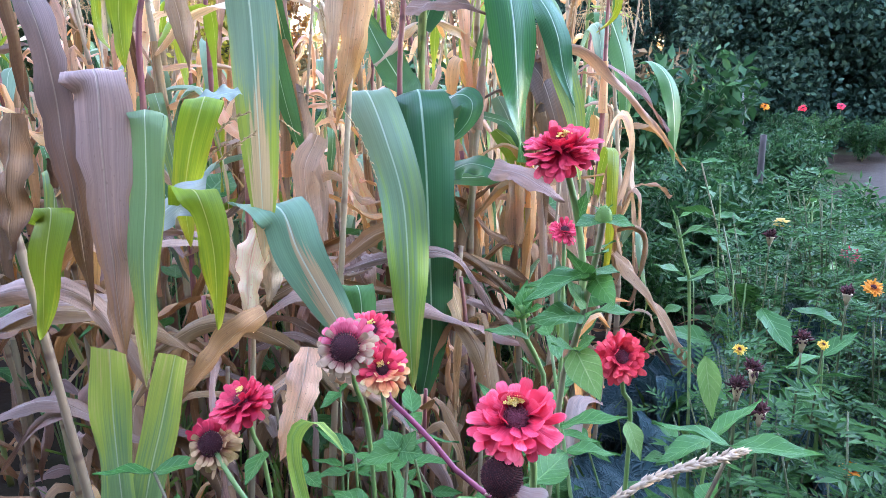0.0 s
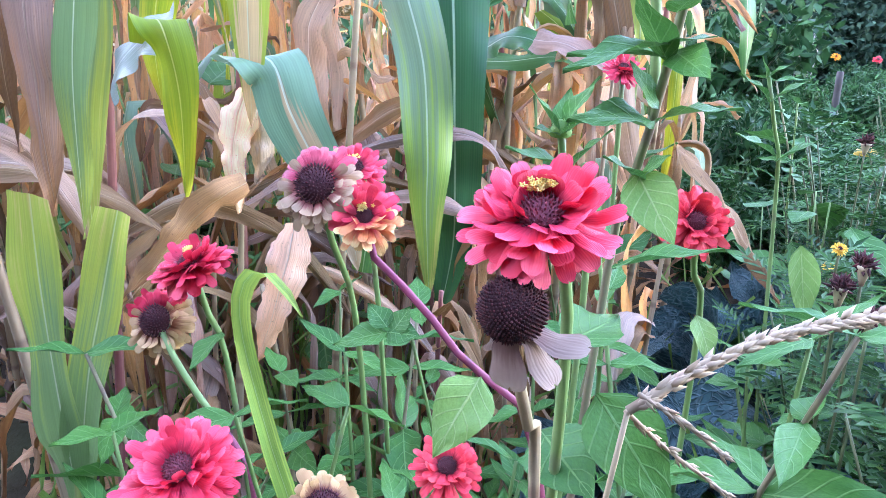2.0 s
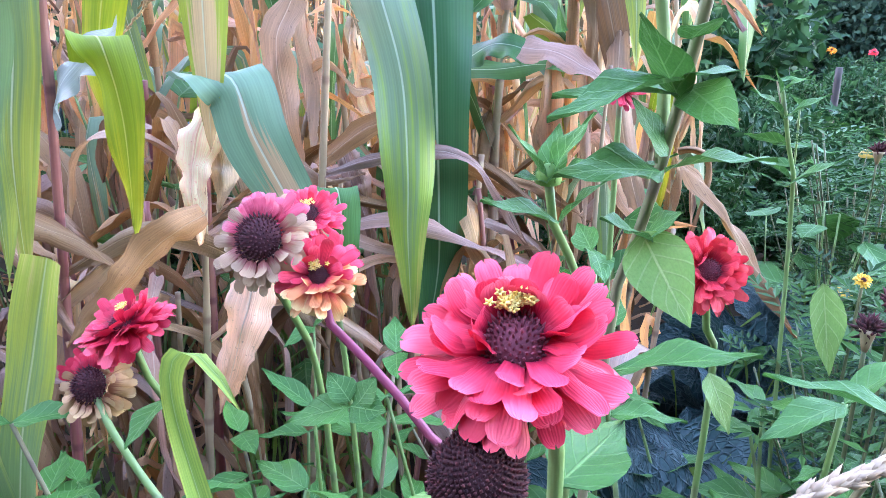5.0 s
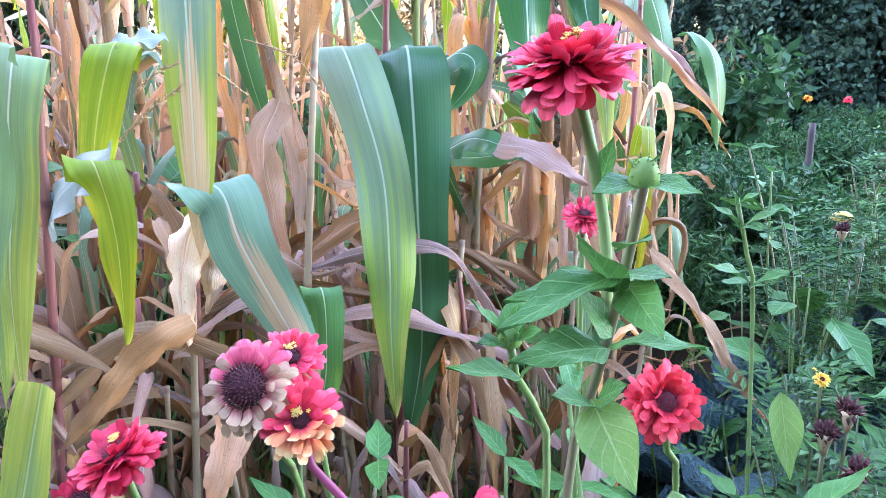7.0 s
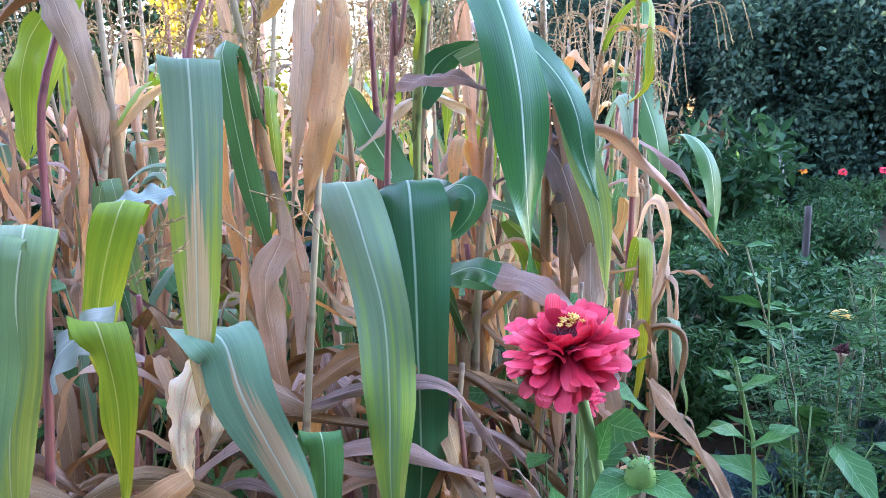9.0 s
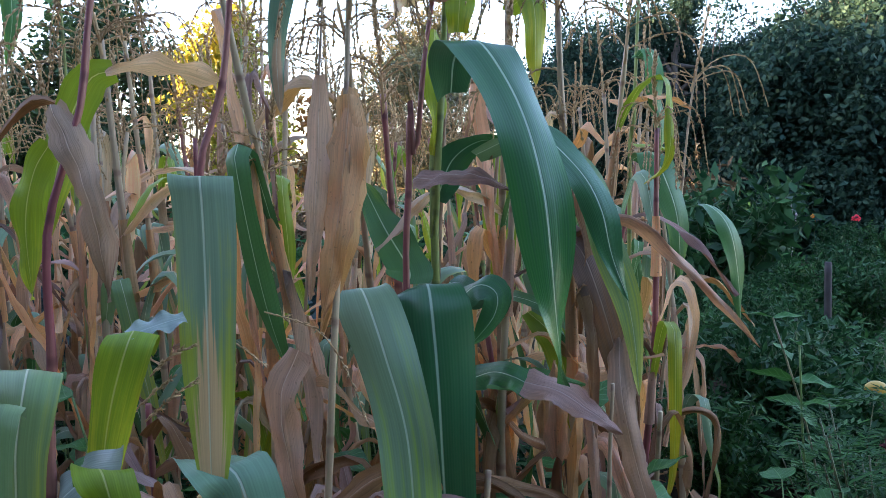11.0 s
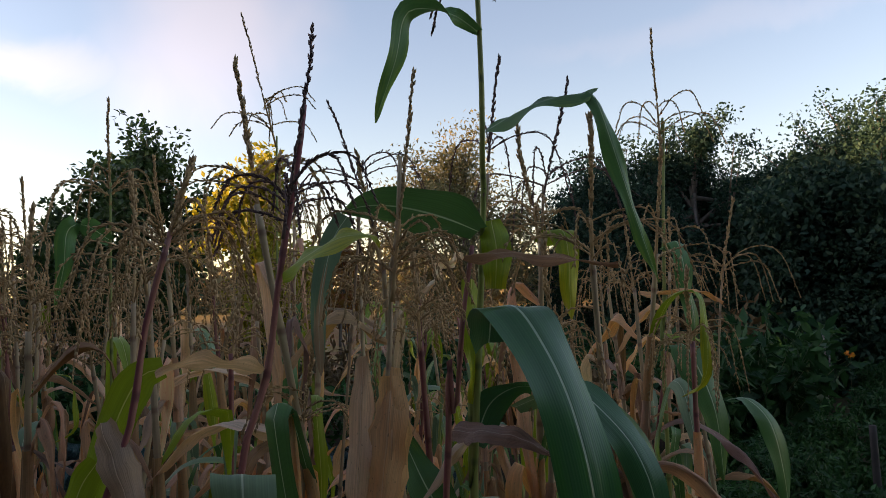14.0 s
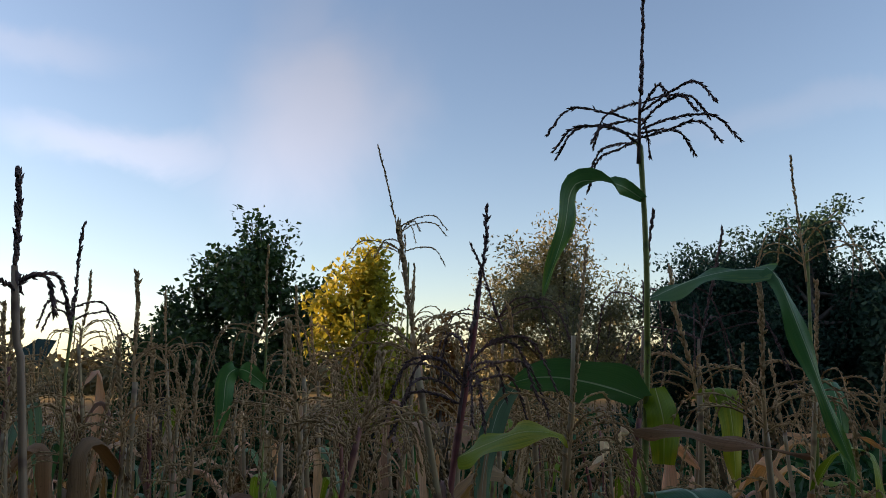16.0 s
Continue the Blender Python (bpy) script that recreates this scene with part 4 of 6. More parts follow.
blade(c6, "lime", 0.056, (-0.364, 1.140, 0.961), (-0.353, 1.120, 0.986), (-0.355, 1.100, 0.966), (-0.377, 1.100, 0.902), (-0.391, 1.100, 0.832), (-0.389, 1.100, 0.753), seg=30, root=0.8, seed=19, side=8)
blade(c6, "silver", 0.026, (-0.312, 1.160, 0.992), (-0.332, 1.140, 0.988), (-0.359, 1.115, 0.980), side=80, roll=-50, root=0.6, blunt=0.75, cup=0.1, seed=47)
blade(c6, "pink", 0.042, (-0.430, 1.120, 1.240), (-0.399, 1.100, 1.187), (-0.374, 1.090, 1.118), (-0.362, 1.090, 1.023), crumple=0.008, seed=20)
blade(c6, "lime", 0.04, (-0.435, 1.120, 1.197), (-0.457, 1.120, 1.165), (-0.472, 1.120, 1.108), (-0.471, 1.120, 1.022), seed=21)
tassel(c6, (-0.367, 1.140, 1.415), (-0.332, 1.150, 1.534), 12, 0.12, TASSEL, 33, 0.9, 0.3, 50)
# further plants with standing spikes
c7 = corn("slim yellow-green corn stem with bare spike", "green", 0.006, (-0.774, 1.700, 1.156), (-0.774, 1.700, 1.490), (-0.772, 1.700, 1.617))
tassel(c7, (-0.773, 1.700, 1.571), (-0.774, 1.700, 1.786), 10, 0.14, TASSEL, 35, 1.0, 0.15)
blade(c7, "green", 0.04, (-0.774, 1.700, 1.500), (-0.801, 1.660, 1.529), (-0.824, 1.640, 1.517), (-0.826, 1.630, 1.446), (-0.845, 1.630, 1.371), side=40)
c8 = corn("far corn plant with curved light tassel", "green", 0.007, (-0.691, 2.400, 1.184), (-0.678, 2.400, 1.583), (-0.672, 2.400, 1.856))
tassel(c8, (-0.674, 2.400, 1.822), (-0.766, 2.380, 2.233), 12, 0.16, TASSEL, 37, 0.3, 0.4, 44, 1.1, (0.15, 0.35))
c9 = corn("corn plant with thick brown spike at the rim", "brown", 0.008, (-0.637, 0.950, 1.403), (-0.662, 0.950, 1.553), (-0.673, 0.950, 1.630))
tassel(c9, (-0.667, 0.950, 1.588), (-0.680, 0.950, 1.733), 4, 0.06, TASSEL_DARK, 39, 0.9, 0.25)
c10 = corn("corn plant with green stem and slender spike", "green", 0.007, (-1.165, 1.600, 1.293), (-1.173, 1.600, 1.505), (-1.165, 1.600, 1.644))
tassel(c10, (-1.167, 1.600, 1.609), (-1.156, 1.600, 1.843), 6, 0.09, TASSEL_DARK, 41, 0.5, 0.25, 50, 1.0, (0.1, 0.35))
c11 = corn("corn plant with dark slanted spike", "brown", 0.007, (0.048, 1.800, 1.132), (0.077, 1.800, 1.396), (0.091, 1.800, 1.576))
tassel(c11, (0.089, 1.800, 1.553), (0.150, 1.800, 1.791), 7, 0.15, TASSEL_DARK, 43, 0.8, 0.2)
blade(c11, "lime", 0.055, (0.080, 1.800, 1.463), (0.118, 1.760, 1.484), (0.130, 1.740, 1.437), (0.128, 1.730, 1.310), side=20)
c12 = corn("dry corn plant with pale arched tassel", "tan", 0.007, (0.594, 2.600, 0.977), (0.626, 2.600, 1.307), (0.646, 2.600, 1.440))
tassel(c12, (0.630, 2.600, 1.373), (0.682, 2.600, 1.617), 10, 0.2, TASSEL, 45, 0.8, 0.2, 40, 1.2)
c13 = corn("corn plant with spike close to the tall stalk", "brown", 0.007, (-0.050, 1.700, 1.152), (-0.027, 1.700, 1.463), (-0.014, 1.700, 1.590))
tassel(c13, (-0.013, 1.700, 1.612), (0.017, 1.700, 1.813), 4, 0.14, TASSEL_DARK, 47, 0.9, 0.15)
c14 = corn("corn plant with dark leaning spike and narrow leaf", "brown", 0.006, (-0.356, 1.900, 1.115), (-0.324, 1.900, 1.407), (-0.307, 1.900, 1.582))
tassel(c14, (-0.307, 1.900, 1.607), (-0.375, 1.900, 1.806), 6, 0.16, TASSEL_DARK, 49, 0.7, 0.15)
# yellowing leaves deeper in the stand
blade(c4, "lime", 0.075, (0.048, 1.850, 1.202), (0.054, 1.820, 1.131), (0.055, 1.800, 1.003), (0.060, 1.790, 0.862), root=0.8, seed=23)
blade(c4, "dark", 0.06, (-0.054, 1.620, 1.104), (-0.025, 1.620, 1.173), (0.027, 1.600, 1.205), (0.079, 1.580, 1.197), side=60, roll=-50, seed=24)
blade(c4, "plum", 0.045, (-0.087, 1.550, 1.140), (-0.024, 1.500, 1.150), (0.034, 1.460, 1.144), (0.081, 1.440, 1.119), side=70, roll=45, seed=25)
blade(c4, "dark", 0.05, (-0.035, 1.600, 0.961), (0.009, 1.550, 0.945), (0.031, 1.520, 0.958), (0.053, 1.500, 0.979), side=60, roll=60, seed=26, root=0.8)
blade(c4, "mauve", 0.066, (0.150, 1.640, 1.070), (0.183, 1.620, 1.028), (0.205, 1.610, 0.994), (0.236, 1.600, 0.897), (0.259, 1.600, 0.798), (0.270, 1.600, 0.690), seed=27)
blade(c4, "dark", 0.042, (0.003, 1.500, 0.815), (0.042, 1.460, 0.838), (0.073, 1.430, 0.839), (0.098, 1.408, 0.832), side=70, roll=50, root=0.8, blunt=0.7, seed=55)
blade(c4, "plum", 0.044, (0.090, 1.412, 0.836), (0.140, 1.380, 0.831), (0.183, 1.350, 0.809), (0.222, 1.330, 0.786), side=70, roll=48, root=0.9, cup=0.1, crumple=0.003, seed=56)
blade(c4, "lime", 0.055, (0.105, 1.700, 0.886), (0.148, 1.660, 0.848), (0.170, 1.640, 0.775), (0.194, 1.640, 0.641), seed=28)
blade(c4, "green", 0.04, (-0.016, 1.600, 0.792), (0.048, 1.570, 0.794), (0.129, 1.550, 0.804), (0.194, 1.540, 0.792), side=70, roll=50, seed=29)
blade(c4, "dark", 0.06, (-0.030, 1.500, 0.930), (0.018, 1.480, 0.973), (0.050, 1.470, 0.962), (0.045, 1.460, 0.926), (0.010, 1.450, 0.885), side=60, roll=40, root=0.8, seed=52)
blade(c4, "half", 0.052, (0.110, 1.720, 0.960), (0.137, 1.700, 0.906), (0.156, 1.700, 0.816), (0.175, 1.700, 0.701), (0.195, 1.700, 0.583), (0.203, 1.700, 0.486), root=0.6, seed=53, side=10)
# teal leaf and its neighbour low in front
c15 = corn("low corn shoot with drooping blue-green leaves", "tan", 0.008, (-0.343, 1.180, 0.378), (-0.326, 1.180, 0.586), (-0.313, 1.180, 0.735), (-0.302, 1.180, 0.803))
blade(c15, "grey", 0.088, (-0.343, 1.200, 0.801), (-0.300, 1.170, 0.811), (-0.253, 1.140, 0.807), (-0.225, 1.120, 0.745), (-0.187, 1.110, 0.675), (-0.148, 1.100, 0.604), (-0.135, 1.100, 0.540), seg=34, root=0.5, seed=31, cup=0.12)
blade(c15, "green", 0.05, (-0.165, 1.220, 0.617), (-0.145, 1.180, 0.670), (-0.134, 1.160, 0.650), (-0.133, 1.150, 0.579), (-0.141, 1.150, 0.518), blunt=0.3, seed=32, root=0.9)
blade(c15, "husk", 0.05, (-0.300, 1.160, 0.772), (-0.314, 1.140, 0.707), (-0.314, 1.130, 0.654), (-0.309, 1.130, 0.603), seed=33)
blade(c15, "husk", 0.045, (-0.298, 1.170, 0.764), (-0.280, 1.150, 0.706), (-0.285, 1.140, 0.644), seed=34)
blade(c15, "pink", 0.05, (-0.188, 1.000, 0.631), (-0.193, 0.980, 0.589), (-0.210, 0.970, 0.529), (-0.233, 0.970, 0.460), seed=35, crumple=0.006)
blade(c15, "brown", 0.045, (-0.263, 1.050, 0.666), (-0.296, 1.020, 0.646), (-0.350, 1.000, 0.587), (-0.406, 0.980, 0.528), side=40, seed=36, crumple=0.008)
# blunt upright blades on the left
c16 = corn("low corn shoot with cut upright green leaves", "green", 0.008, (-0.414, 0.860, 0.360), (-0.410, 0.860, 0.438))
blade(c16, "fade", 0.05, (-0.418, 0.860, 0.328), (-0.406, 0.840, 0.493), (-0.398, 0.830, 0.607), (-0.386, 0.820, 0.700), blunt=0.55, seed=37, root=0.4)
blade(c16, "fade", 0.045, (-0.416, 0.860, 0.328), (-0.376, 0.850, 0.489), (-0.346, 0.850, 0.588), (-0.324, 0.860, 0.676), blunt=0.55, seed=38, root=0.4)
# dry blades closest on the left
c17 = corn("withered corn plant with long brown hanging leaves", "brown", 0.009, (-0.677, 0.950, 0.572), (-0.604, 0.950, 0.899), (-0.550, 0.950, 1.176))
blade(c17, "mauve", 0.066, (-0.429, 0.920, 1.008), (-0.393, 0.880, 1.023), (-0.386, 0.860, 0.938), (-0.385, 0.850, 0.824), (-0.382, 0.850, 0.671), crumple=0.005, root=0.85, seed=39)
blade(c17, "mauve", 0.05, (-0.501, 0.930, 1.134), (-0.465, 0.900, 1.068), (-0.450, 0.890, 0.962), (-0.437, 0.880, 0.838), (-0.434, 0.880, 0.727), crumple=0.006, seed=40)
blade(c17, "fade", 0.042, (-0.348, 0.900, 0.967), (-0.335, 0.870, 0.976), (-0.338, 0.860, 0.891), (-0.347, 0.850, 0.796), (-0.356, 0.850, 0.648), root=0.95, cup=0.1, seed=41)
blade(c17, "lime", 0.05, (-0.507, 0.900, 0.834), (-0.464, 0.870, 0.862), (-0.469, 0.850, 0.796), (-0.486, 0.850, 0.700), seed=42)
blade(c17, "brown", 0.05, (-0.482, 0.850, 0.978), (-0.486, 0.830, 0.896), (-0.489, 0.820, 0.811), seed=43)
# leaf that leans out over the bed
c18 = corn("fallen dry corn stem with long bent yellowing leaf", "tan", 0.007, (0.223, 1.500, 0.434), (0.227, 1.500, 0.666), (0.233, 1.500, 0.806))
blade(c18, "brown", 0.03, (0.330, 1.400, 0.674), (0.356, 1.330, 0.648), (0.394, 1.280, 0.590), (0.441, 1.260, 0.518), (0.484, 1.250, 0.449), side=40, seed=44, power=3)
blade(c18, "pink", 0.05, (0.258, 1.600, 0.858), (0.262, 1.560, 0.731), (0.303, 1.530, 0.562), (0.350, 1.500, 0.471), seed=45)


# low dry leaves that sag across between the front stalks
cross = np.random.default_rng(321)
for plant, x, y in ((c1, -0.355, 1.25), (c1, -0.352, 1.25), (c2, -0.196, 1.28), (c2, -0.194, 1.28), (c3, -0.088, 1.47), (c6, -0.482, 1.10), (c6, -0.48, 1.10), (c15, -0.335, 1.18), (c17, -0.66, 0.95), (c4, -0.062, 1.58)):
    for k in range(4):
        z = cross.uniform(0.36, 0.72)
        a = cross.choice((0.0, math.pi)) + cross.normal(0, 0.45)
        out = np.array([math.cos(a), abs(math.sin(a)) + 0.1, 0.0])
        p, r = np.array([x, y, z]), cross.uniform(0.2, 0.34)
        style = ("brown", "plum", "brown", "pink", "plum", "brown")[cross.integers(6)]
        blade(plant, style, cross.uniform(0.02, 0.045), p, p + out * r * 0.35 + (0, 0, cross.uniform(0.01, 0.06)), p + out * r * 0.75 + (0, 0, cross.uniform(-0.05, 0.03)), p + out * r * 1.1 + cross.normal(0, 0.02, 3) + (0, 0, cross.uniform(-0.2, -0.02)), side=math.degrees(a) + 90, roll=cross.uniform(20, 75), twist=cross.uniform(-60, 60), seed=int(cross.integers(900)), crumple=0.008, root=0.5)


def dead_leaf(rng, s, out, z, h):
    """One dry leaf from s: hanging along the stalk, broken over, or sagging across."""
    side = math.degrees(math.atan2(out[1], out[0])) + 90
    q = rng.random()
    L = rng.uniform(0.2, 0.46)
    if q < 0.42:
        d = rng.uniform(0.02, 0.07)
        sway = rng.normal(0, 0.05, 3) * (1, 1, 0)
        pts = [s, s + out * d * 0.7 + (0, 0, rng.uniform(0.02, 0.08)), s + out * d + (0, 0, -0.02), s + out * d * 0.95 + sway * 0.5 + (0, 0, -L * 0.5), s + out * d * 0.8 + sway + (0, 0, -L)]
    elif q < 0.72:
        r = rng.uniform(0.07, 0.16)
        lift = rng.uniform(0.04, 0.12)
        pts = [s, s + out * r * 0.55 + (0, 0, lift), s + out * r + (0, 0, lift * 0.9), s + out * r * 1.12 + (0, 0, lift * 0.3 - 0.03), s + out * r * 1.1 + rng.normal(0, 0.03, 3) + (0, 0, lift - L)]
    else:
        r = rng.uniform(0.16, 0.3)
        pts = [s, s + out * r * 0.35 + (0, 0, rng.uniform(0.0, 0.07)), s + out * r * 0.75 + rng.normal(0, 0.02, 3) + (0, 0, rng.uniform(-0.07, 0.04)), s + out * r * 1.15 + rng.normal(0, 0.04, 3) + (0, 0, rng.uniform(-0.2, 0.03))]
    low = min(p[2] for p in map(np.asarray, pts))
    if low < 0.02:
        pts = [np.asarray(p) * (1, 1, 0) + (0, 0, max(0.02, np.asarray(p)[2])) for p in pts]
    # low leaves are older and browner; their darker mix also paints ground shade
    upper = ("tan", "pink", "husk", "tan", "pink", "husk", "tan", "plum", "pink", "brown")
    lower = ("brown", "pink", "plum", "brown", "tan", "plum", "brown", "husk", "pink", "brown")
    style = (upper if z > 0.6 else lower)[rng.integers(10)]
    w = rng.uniform(0.01, 0.04)
    return style, ribbon(pts, w, side, rng.uniform(-120, 120), rng.uniform(-50, 50), 22, 4, rng.uniform(0.3, 1.5), 0.006, 0.013, 0.0, 0.3, rng, rng.uniform(1.6, 3.0))


def green_leaf(rng, s, out, h):
    """One living leaf from s, arched and folded over at its crest."""
    side = math.degrees(math.atan2(out[1], out[0])) + 90
    r, L = rng.uniform(0.08, 0.2), rng.uniform(0.18, 0.42)
    lift = rng.uniform(0.06, 0.16)
    pts = [s, s + out * r * 0.45 + (0, 0, lift), s + out * r * 0.9 + (0, 0, lift * 1.15), s + out * r * 1.1 + (0, 0, lift * 0.85), s + out * r * 1.2 + rng.normal(0, 0.02, 3) + (0, 0, lift * 0.5 - L * 0.55), s + out * r * 1.15 + rng.normal(0, 0.03, 3) + (0, 0, lift * 0.5 - L)]
    style = ("green", "pale", "half", "lime", "fade", "lime")[rng.integers(6)]
    return style, ribbon(pts, rng.uniform(0.025, 0.05), side, rng.uniform(-70, 70), rng.uniform(-15, 15), 20, 4, rng.uniform(0.1, 0.4), 0.008, rng=rng, root=0.4)


def generic_corn(seed):
    """A whole corn plant at the origin, for the depth of the stand."""
    rng = np.random.default_rng(seed)
    h = rng.uniform(1.15, 1.5)
    old = rng.random() < 0.72
    top = np.array([rng.normal(0, 0.05), rng.normal(0, 0.05), h])
    ob = thing("corn_plant", (0, 0, 0), "dry tan corn plant with hanging leaves in the stand" if old else "half-green corn plant with drooping leaves in the stand", "corn", "standing corn")
    line = [(0, 0, 0), top * 0.5 + rng.normal(0, 0.02, 3) * (1, 1, 0), top]
    v, f, u = tube(line, 0.0115, 0.005, 7, 36, 0.25)
    put("stalk", mesh_of("stalk", v, f, STALKS[("tan", "brown", "red", "tan")[rng.integers(4)] if old else ("green", "red", "tan")[rng.integers(3)]], u), ob)
    c_ = smooth_line(line, 101)
    n = int(rng.integers(16, 21))
    a0 = rng.uniform(0, 6.28)
    for k in range(n):
        q = 0.12 + 0.84 * k / n
        s = c_[int(q * 100)]
        a = a0 + (k % 2) * math.pi + rng.normal(0, 0.5)
        out = np.array([math.cos(a), math.sin(a), 0])
        if (q < 0.4 and rng.random() < 0.35) or (q > 0.74 and rng.random() < 0.5):
            continue
        if rng.random() < ((0.92 if old else 0.66) if q > 0.35 else 0.98):
            style, (v, f, u) = dead_leaf(rng, s, out, s[2], h)
            put("leaf", mesh_of("leaf", v, f, BLADES[style], u), ob, label="dry crumpled leaf")
        else:
            style, (v, f, u) = green_leaf(rng, s, out, h)
            put("leaf", mesh_of("leaf", v, f, BLADES[style], u), ob)
    # dry sheaths that clasp the stalk above some joints
    for q in rng.uniform(0.2, 0.8, 3):
        s, e = c_[int(q * 100)], c_[int(q * 100) + 11]
        v, f, u = tube([s, (s + e) / 2, e], 0.0135, 0.009, 7, 5)
        put("sheath", mesh_of("sheath", v, f[:-2], BLADES[("tan", "husk", "pink")[rng.integers(3)]], u * (1, 6)), ob, label="dry pale sheath")
    if old and rng.random() < 0.7:
        # a withered ear in its husk
        s = top * 0.45
        a = rng.uniform(0, 6.28)
        out = np.array([math.cos(a), math.sin(a), 0])
        ear = [ribbon([s + out * 0.02, s + out * 0.05 + (0, 0, 0.09), s + out * 0.07 + (0, 0, 0.2)], 0.045, math.degrees(a + b), 30, 0, 8, 4, -0.5, rng=rng) for b in (0.5, 2.5, 4.4)]
        v, f, u = joined(ear)
        put("ear", mesh_of("ear", v, f, BLADES["husk"], u), ob, label="pale dry husk")
    tassel(ob, top * 0.97, top + np.array([rng.normal(0, 0.03), rng.normal(0, 0.03), rng.uniform(0.16, 0.26)]), int(rng.integers(8, 13)), rng.uniform(0.1, 0.17), TASSEL, seed + 100, rng.uniform(0.6, 1.5), 0.35, 20, 1.35)
    return ob


CORN_ROWS = ((1.68, 0.16), (1.95, 0.17), (2.3, 0.18), (2.7, 0.2), (3.1, 0.24), (3.5, 0.28))
def corn_stub(seed):
    """Low broken corn plant, all dry, at the stand's foot."""
    rng = np.random.default_rng(seed)
    h = rng.uniform(0.55, 0.85)
    top = np.array([rng.normal(0, 0.06), rng.normal(0, 0.06), h])
    ob = thing("corn_plant", (0, 0, 0), "low broken dry corn plant with crumpled leaves", "corn", "standing corn")
    v, f, u = tube([(0, 0, 0), top * 0.5 + rng.normal(0, 0.02, 3) * (1, 1, 0), top], 0.008, 0.005, 6, 24, 0.2)
    put("stalk", mesh_of("stalk", v, f, STALKS[("tan", "brown", "red")[rng.integers(3)]], u), ob)
    for k in range(8):
        s = top * rng.uniform(0.1, 1.0)
        a = rng.uniform(0, 6.28)
        out = np.array([math.cos(a), math.sin(a), 0])
        L, r = rng.uniform(0.2, 0.42), rng.uniform(0.04, 0.2)
        pts = [s, s + out * r * 0.5 + (0, 0, 0.04), s + out * r + rng.normal(0, 0.02, 3) + (0, 0, -L * 0.3), s + out * r * rng.uniform(0.8, 1.4) + (0, 0, -min(L, max(0.02, s[2] - 0.03)))]
        # mostly dark dry styles, which also put shade into the stand's foot
        st_ = ("brown", "plum", "brown", "brown", "tan", "plum", "brown", "brown")[rng.integers(8)]
        v, f, u = ribbon(pts, rng.uniform(0.025, 0.065), math.degrees(a) + 90, rng.uniform(-120, 120), rng.uniform(-30, 30), 18, 4, rng.uniform(0.3, 1.0), 0.008, 0.012, 0.0, 0.25, rng, 1.8)
        put("leaf", mesh_of("leaf", v, f, BLADES[st_], u), ob, label="dry crumpled leaf")
    return ob


KINDS = [generic_corn(s) for s in range(60, 74)]
used = set()
rr = np.random.default_rng(5)
spot = 0
for y0, gap in CORN_ROWS:
    x = -1.0 * y0 - 0.5
    while x < min(-0.45 + 0.42 * y0, 0.74):
        k = int(rr.integers(len(KINDS)))
        m = pose(x + rr.normal(0, 0.04), y0 + rr.normal(0, 0.08), 0, rr.normal(0, 3), rr.normal(0, 3), rr.uniform(0, 360)) @ Matrix.Scale(rr.uniform(0.88, 1.08) * (1.04 if x < -0.9 else 1.0), 4)
        if k in used:
            copy_thing(KINDS[k], m)
        else:
            used.add(k)
            first = KINDS[k]
            first.matrix_basis = m
        x += gap * rr.uniform(0.75, 1.3)

STUBS = [corn_stub(s) for s in (81, 82, 83, 84)]
for k in range(30):
    y0 = rr.uniform(1.42, 1.85)
    m = pose(-1.0 + 0.1 * (k + rr.uniform(0, 1)), y0, 0, rr.normal(0, 5), rr.normal(0, 5), rr.uniform(0, 360)) @ Matrix.Scale(rr.uniform(0.85, 1.1), 4)
    if k > 12:
        m = pose(-0.78 + 0.062 * (k - 12), rr.uniform(1.12, 1.45), 0, rr.normal(0, 4), 0, k * 50) @ Matrix.Scale(rr.uniform(0.6, 0.82), 4)
    if k < 4:
        STUBS[k].matrix_basis = m
    else:
        copy_thing(STUBS[k % 4], m)


# ---- zinnias ----
def grid_mesh(name, f, nu, nv, mat):
    """A small sheet from a function of (across -1..1, along 0..1)."""
    verts = [f(-1 + 2 * i / nu, j / nv) for j in range(nv + 1) for i in range(nu + 1)]
    uvs = [(i / nu, j / nv) for j in range(nv + 1) for i in range(nu + 1)]
    k = nu + 1
    faces = [(j * k + i, j * k + i + 1, (j + 1) * k + i + 1, (j + 1) * k + i) for j in range(nv) for i in range(nu)]
    return mesh_of(name, verts, faces, mat, uvs)


def petal_shape(curl, notch=0.06):
    """Spoon-shaped petal of length 1 along x."""
    def f(s, v):
        v = 1 - (1 - v) ** 1.6
        w = (0.045 + 0.08 * v ** 0.7) * math.sqrt(max(0.0, 1 - (max(0.0, v - 0.5) / 0.5) ** 4)) + 0.012
        x = v - notch * (1 - abs(s)) * v ** 10
        z = curl * v * v - 0.35 * w * s * s + 0.05 * abs(s) * math.sin(9 * v)
        return (x, s * w, z)
    return f


PETAL_SHAPES = {key: [grid_mesh("petal", petal_shape(c_), 4, 8, PETALS[key]) for c_ in ((-0.4, -0.1, 0.22) if key in ("faded", "dry") else (-0.34, -0.08, 0.2))] for key in PETALS}


def leaf_shape(wave, bend):
    def f(s, v):
        w = 0.5 * (math.sin(math.pi * v ** 0.66) ** 1.05 + 0.015)
        return (v, s * w * 0.8, -bend * v * v + 0.13 * abs(s) * w + wave * math.sin(11 * v + 3 * s) * abs(s))
    return f


def leaf_material_mesh(mat):
    return [grid_mesh("leaf", leaf_shape(w, b), 6, 9, mat) for w, b in ((0.03, 0.08), (0.045, 0.2), (0.025, 0.0))]


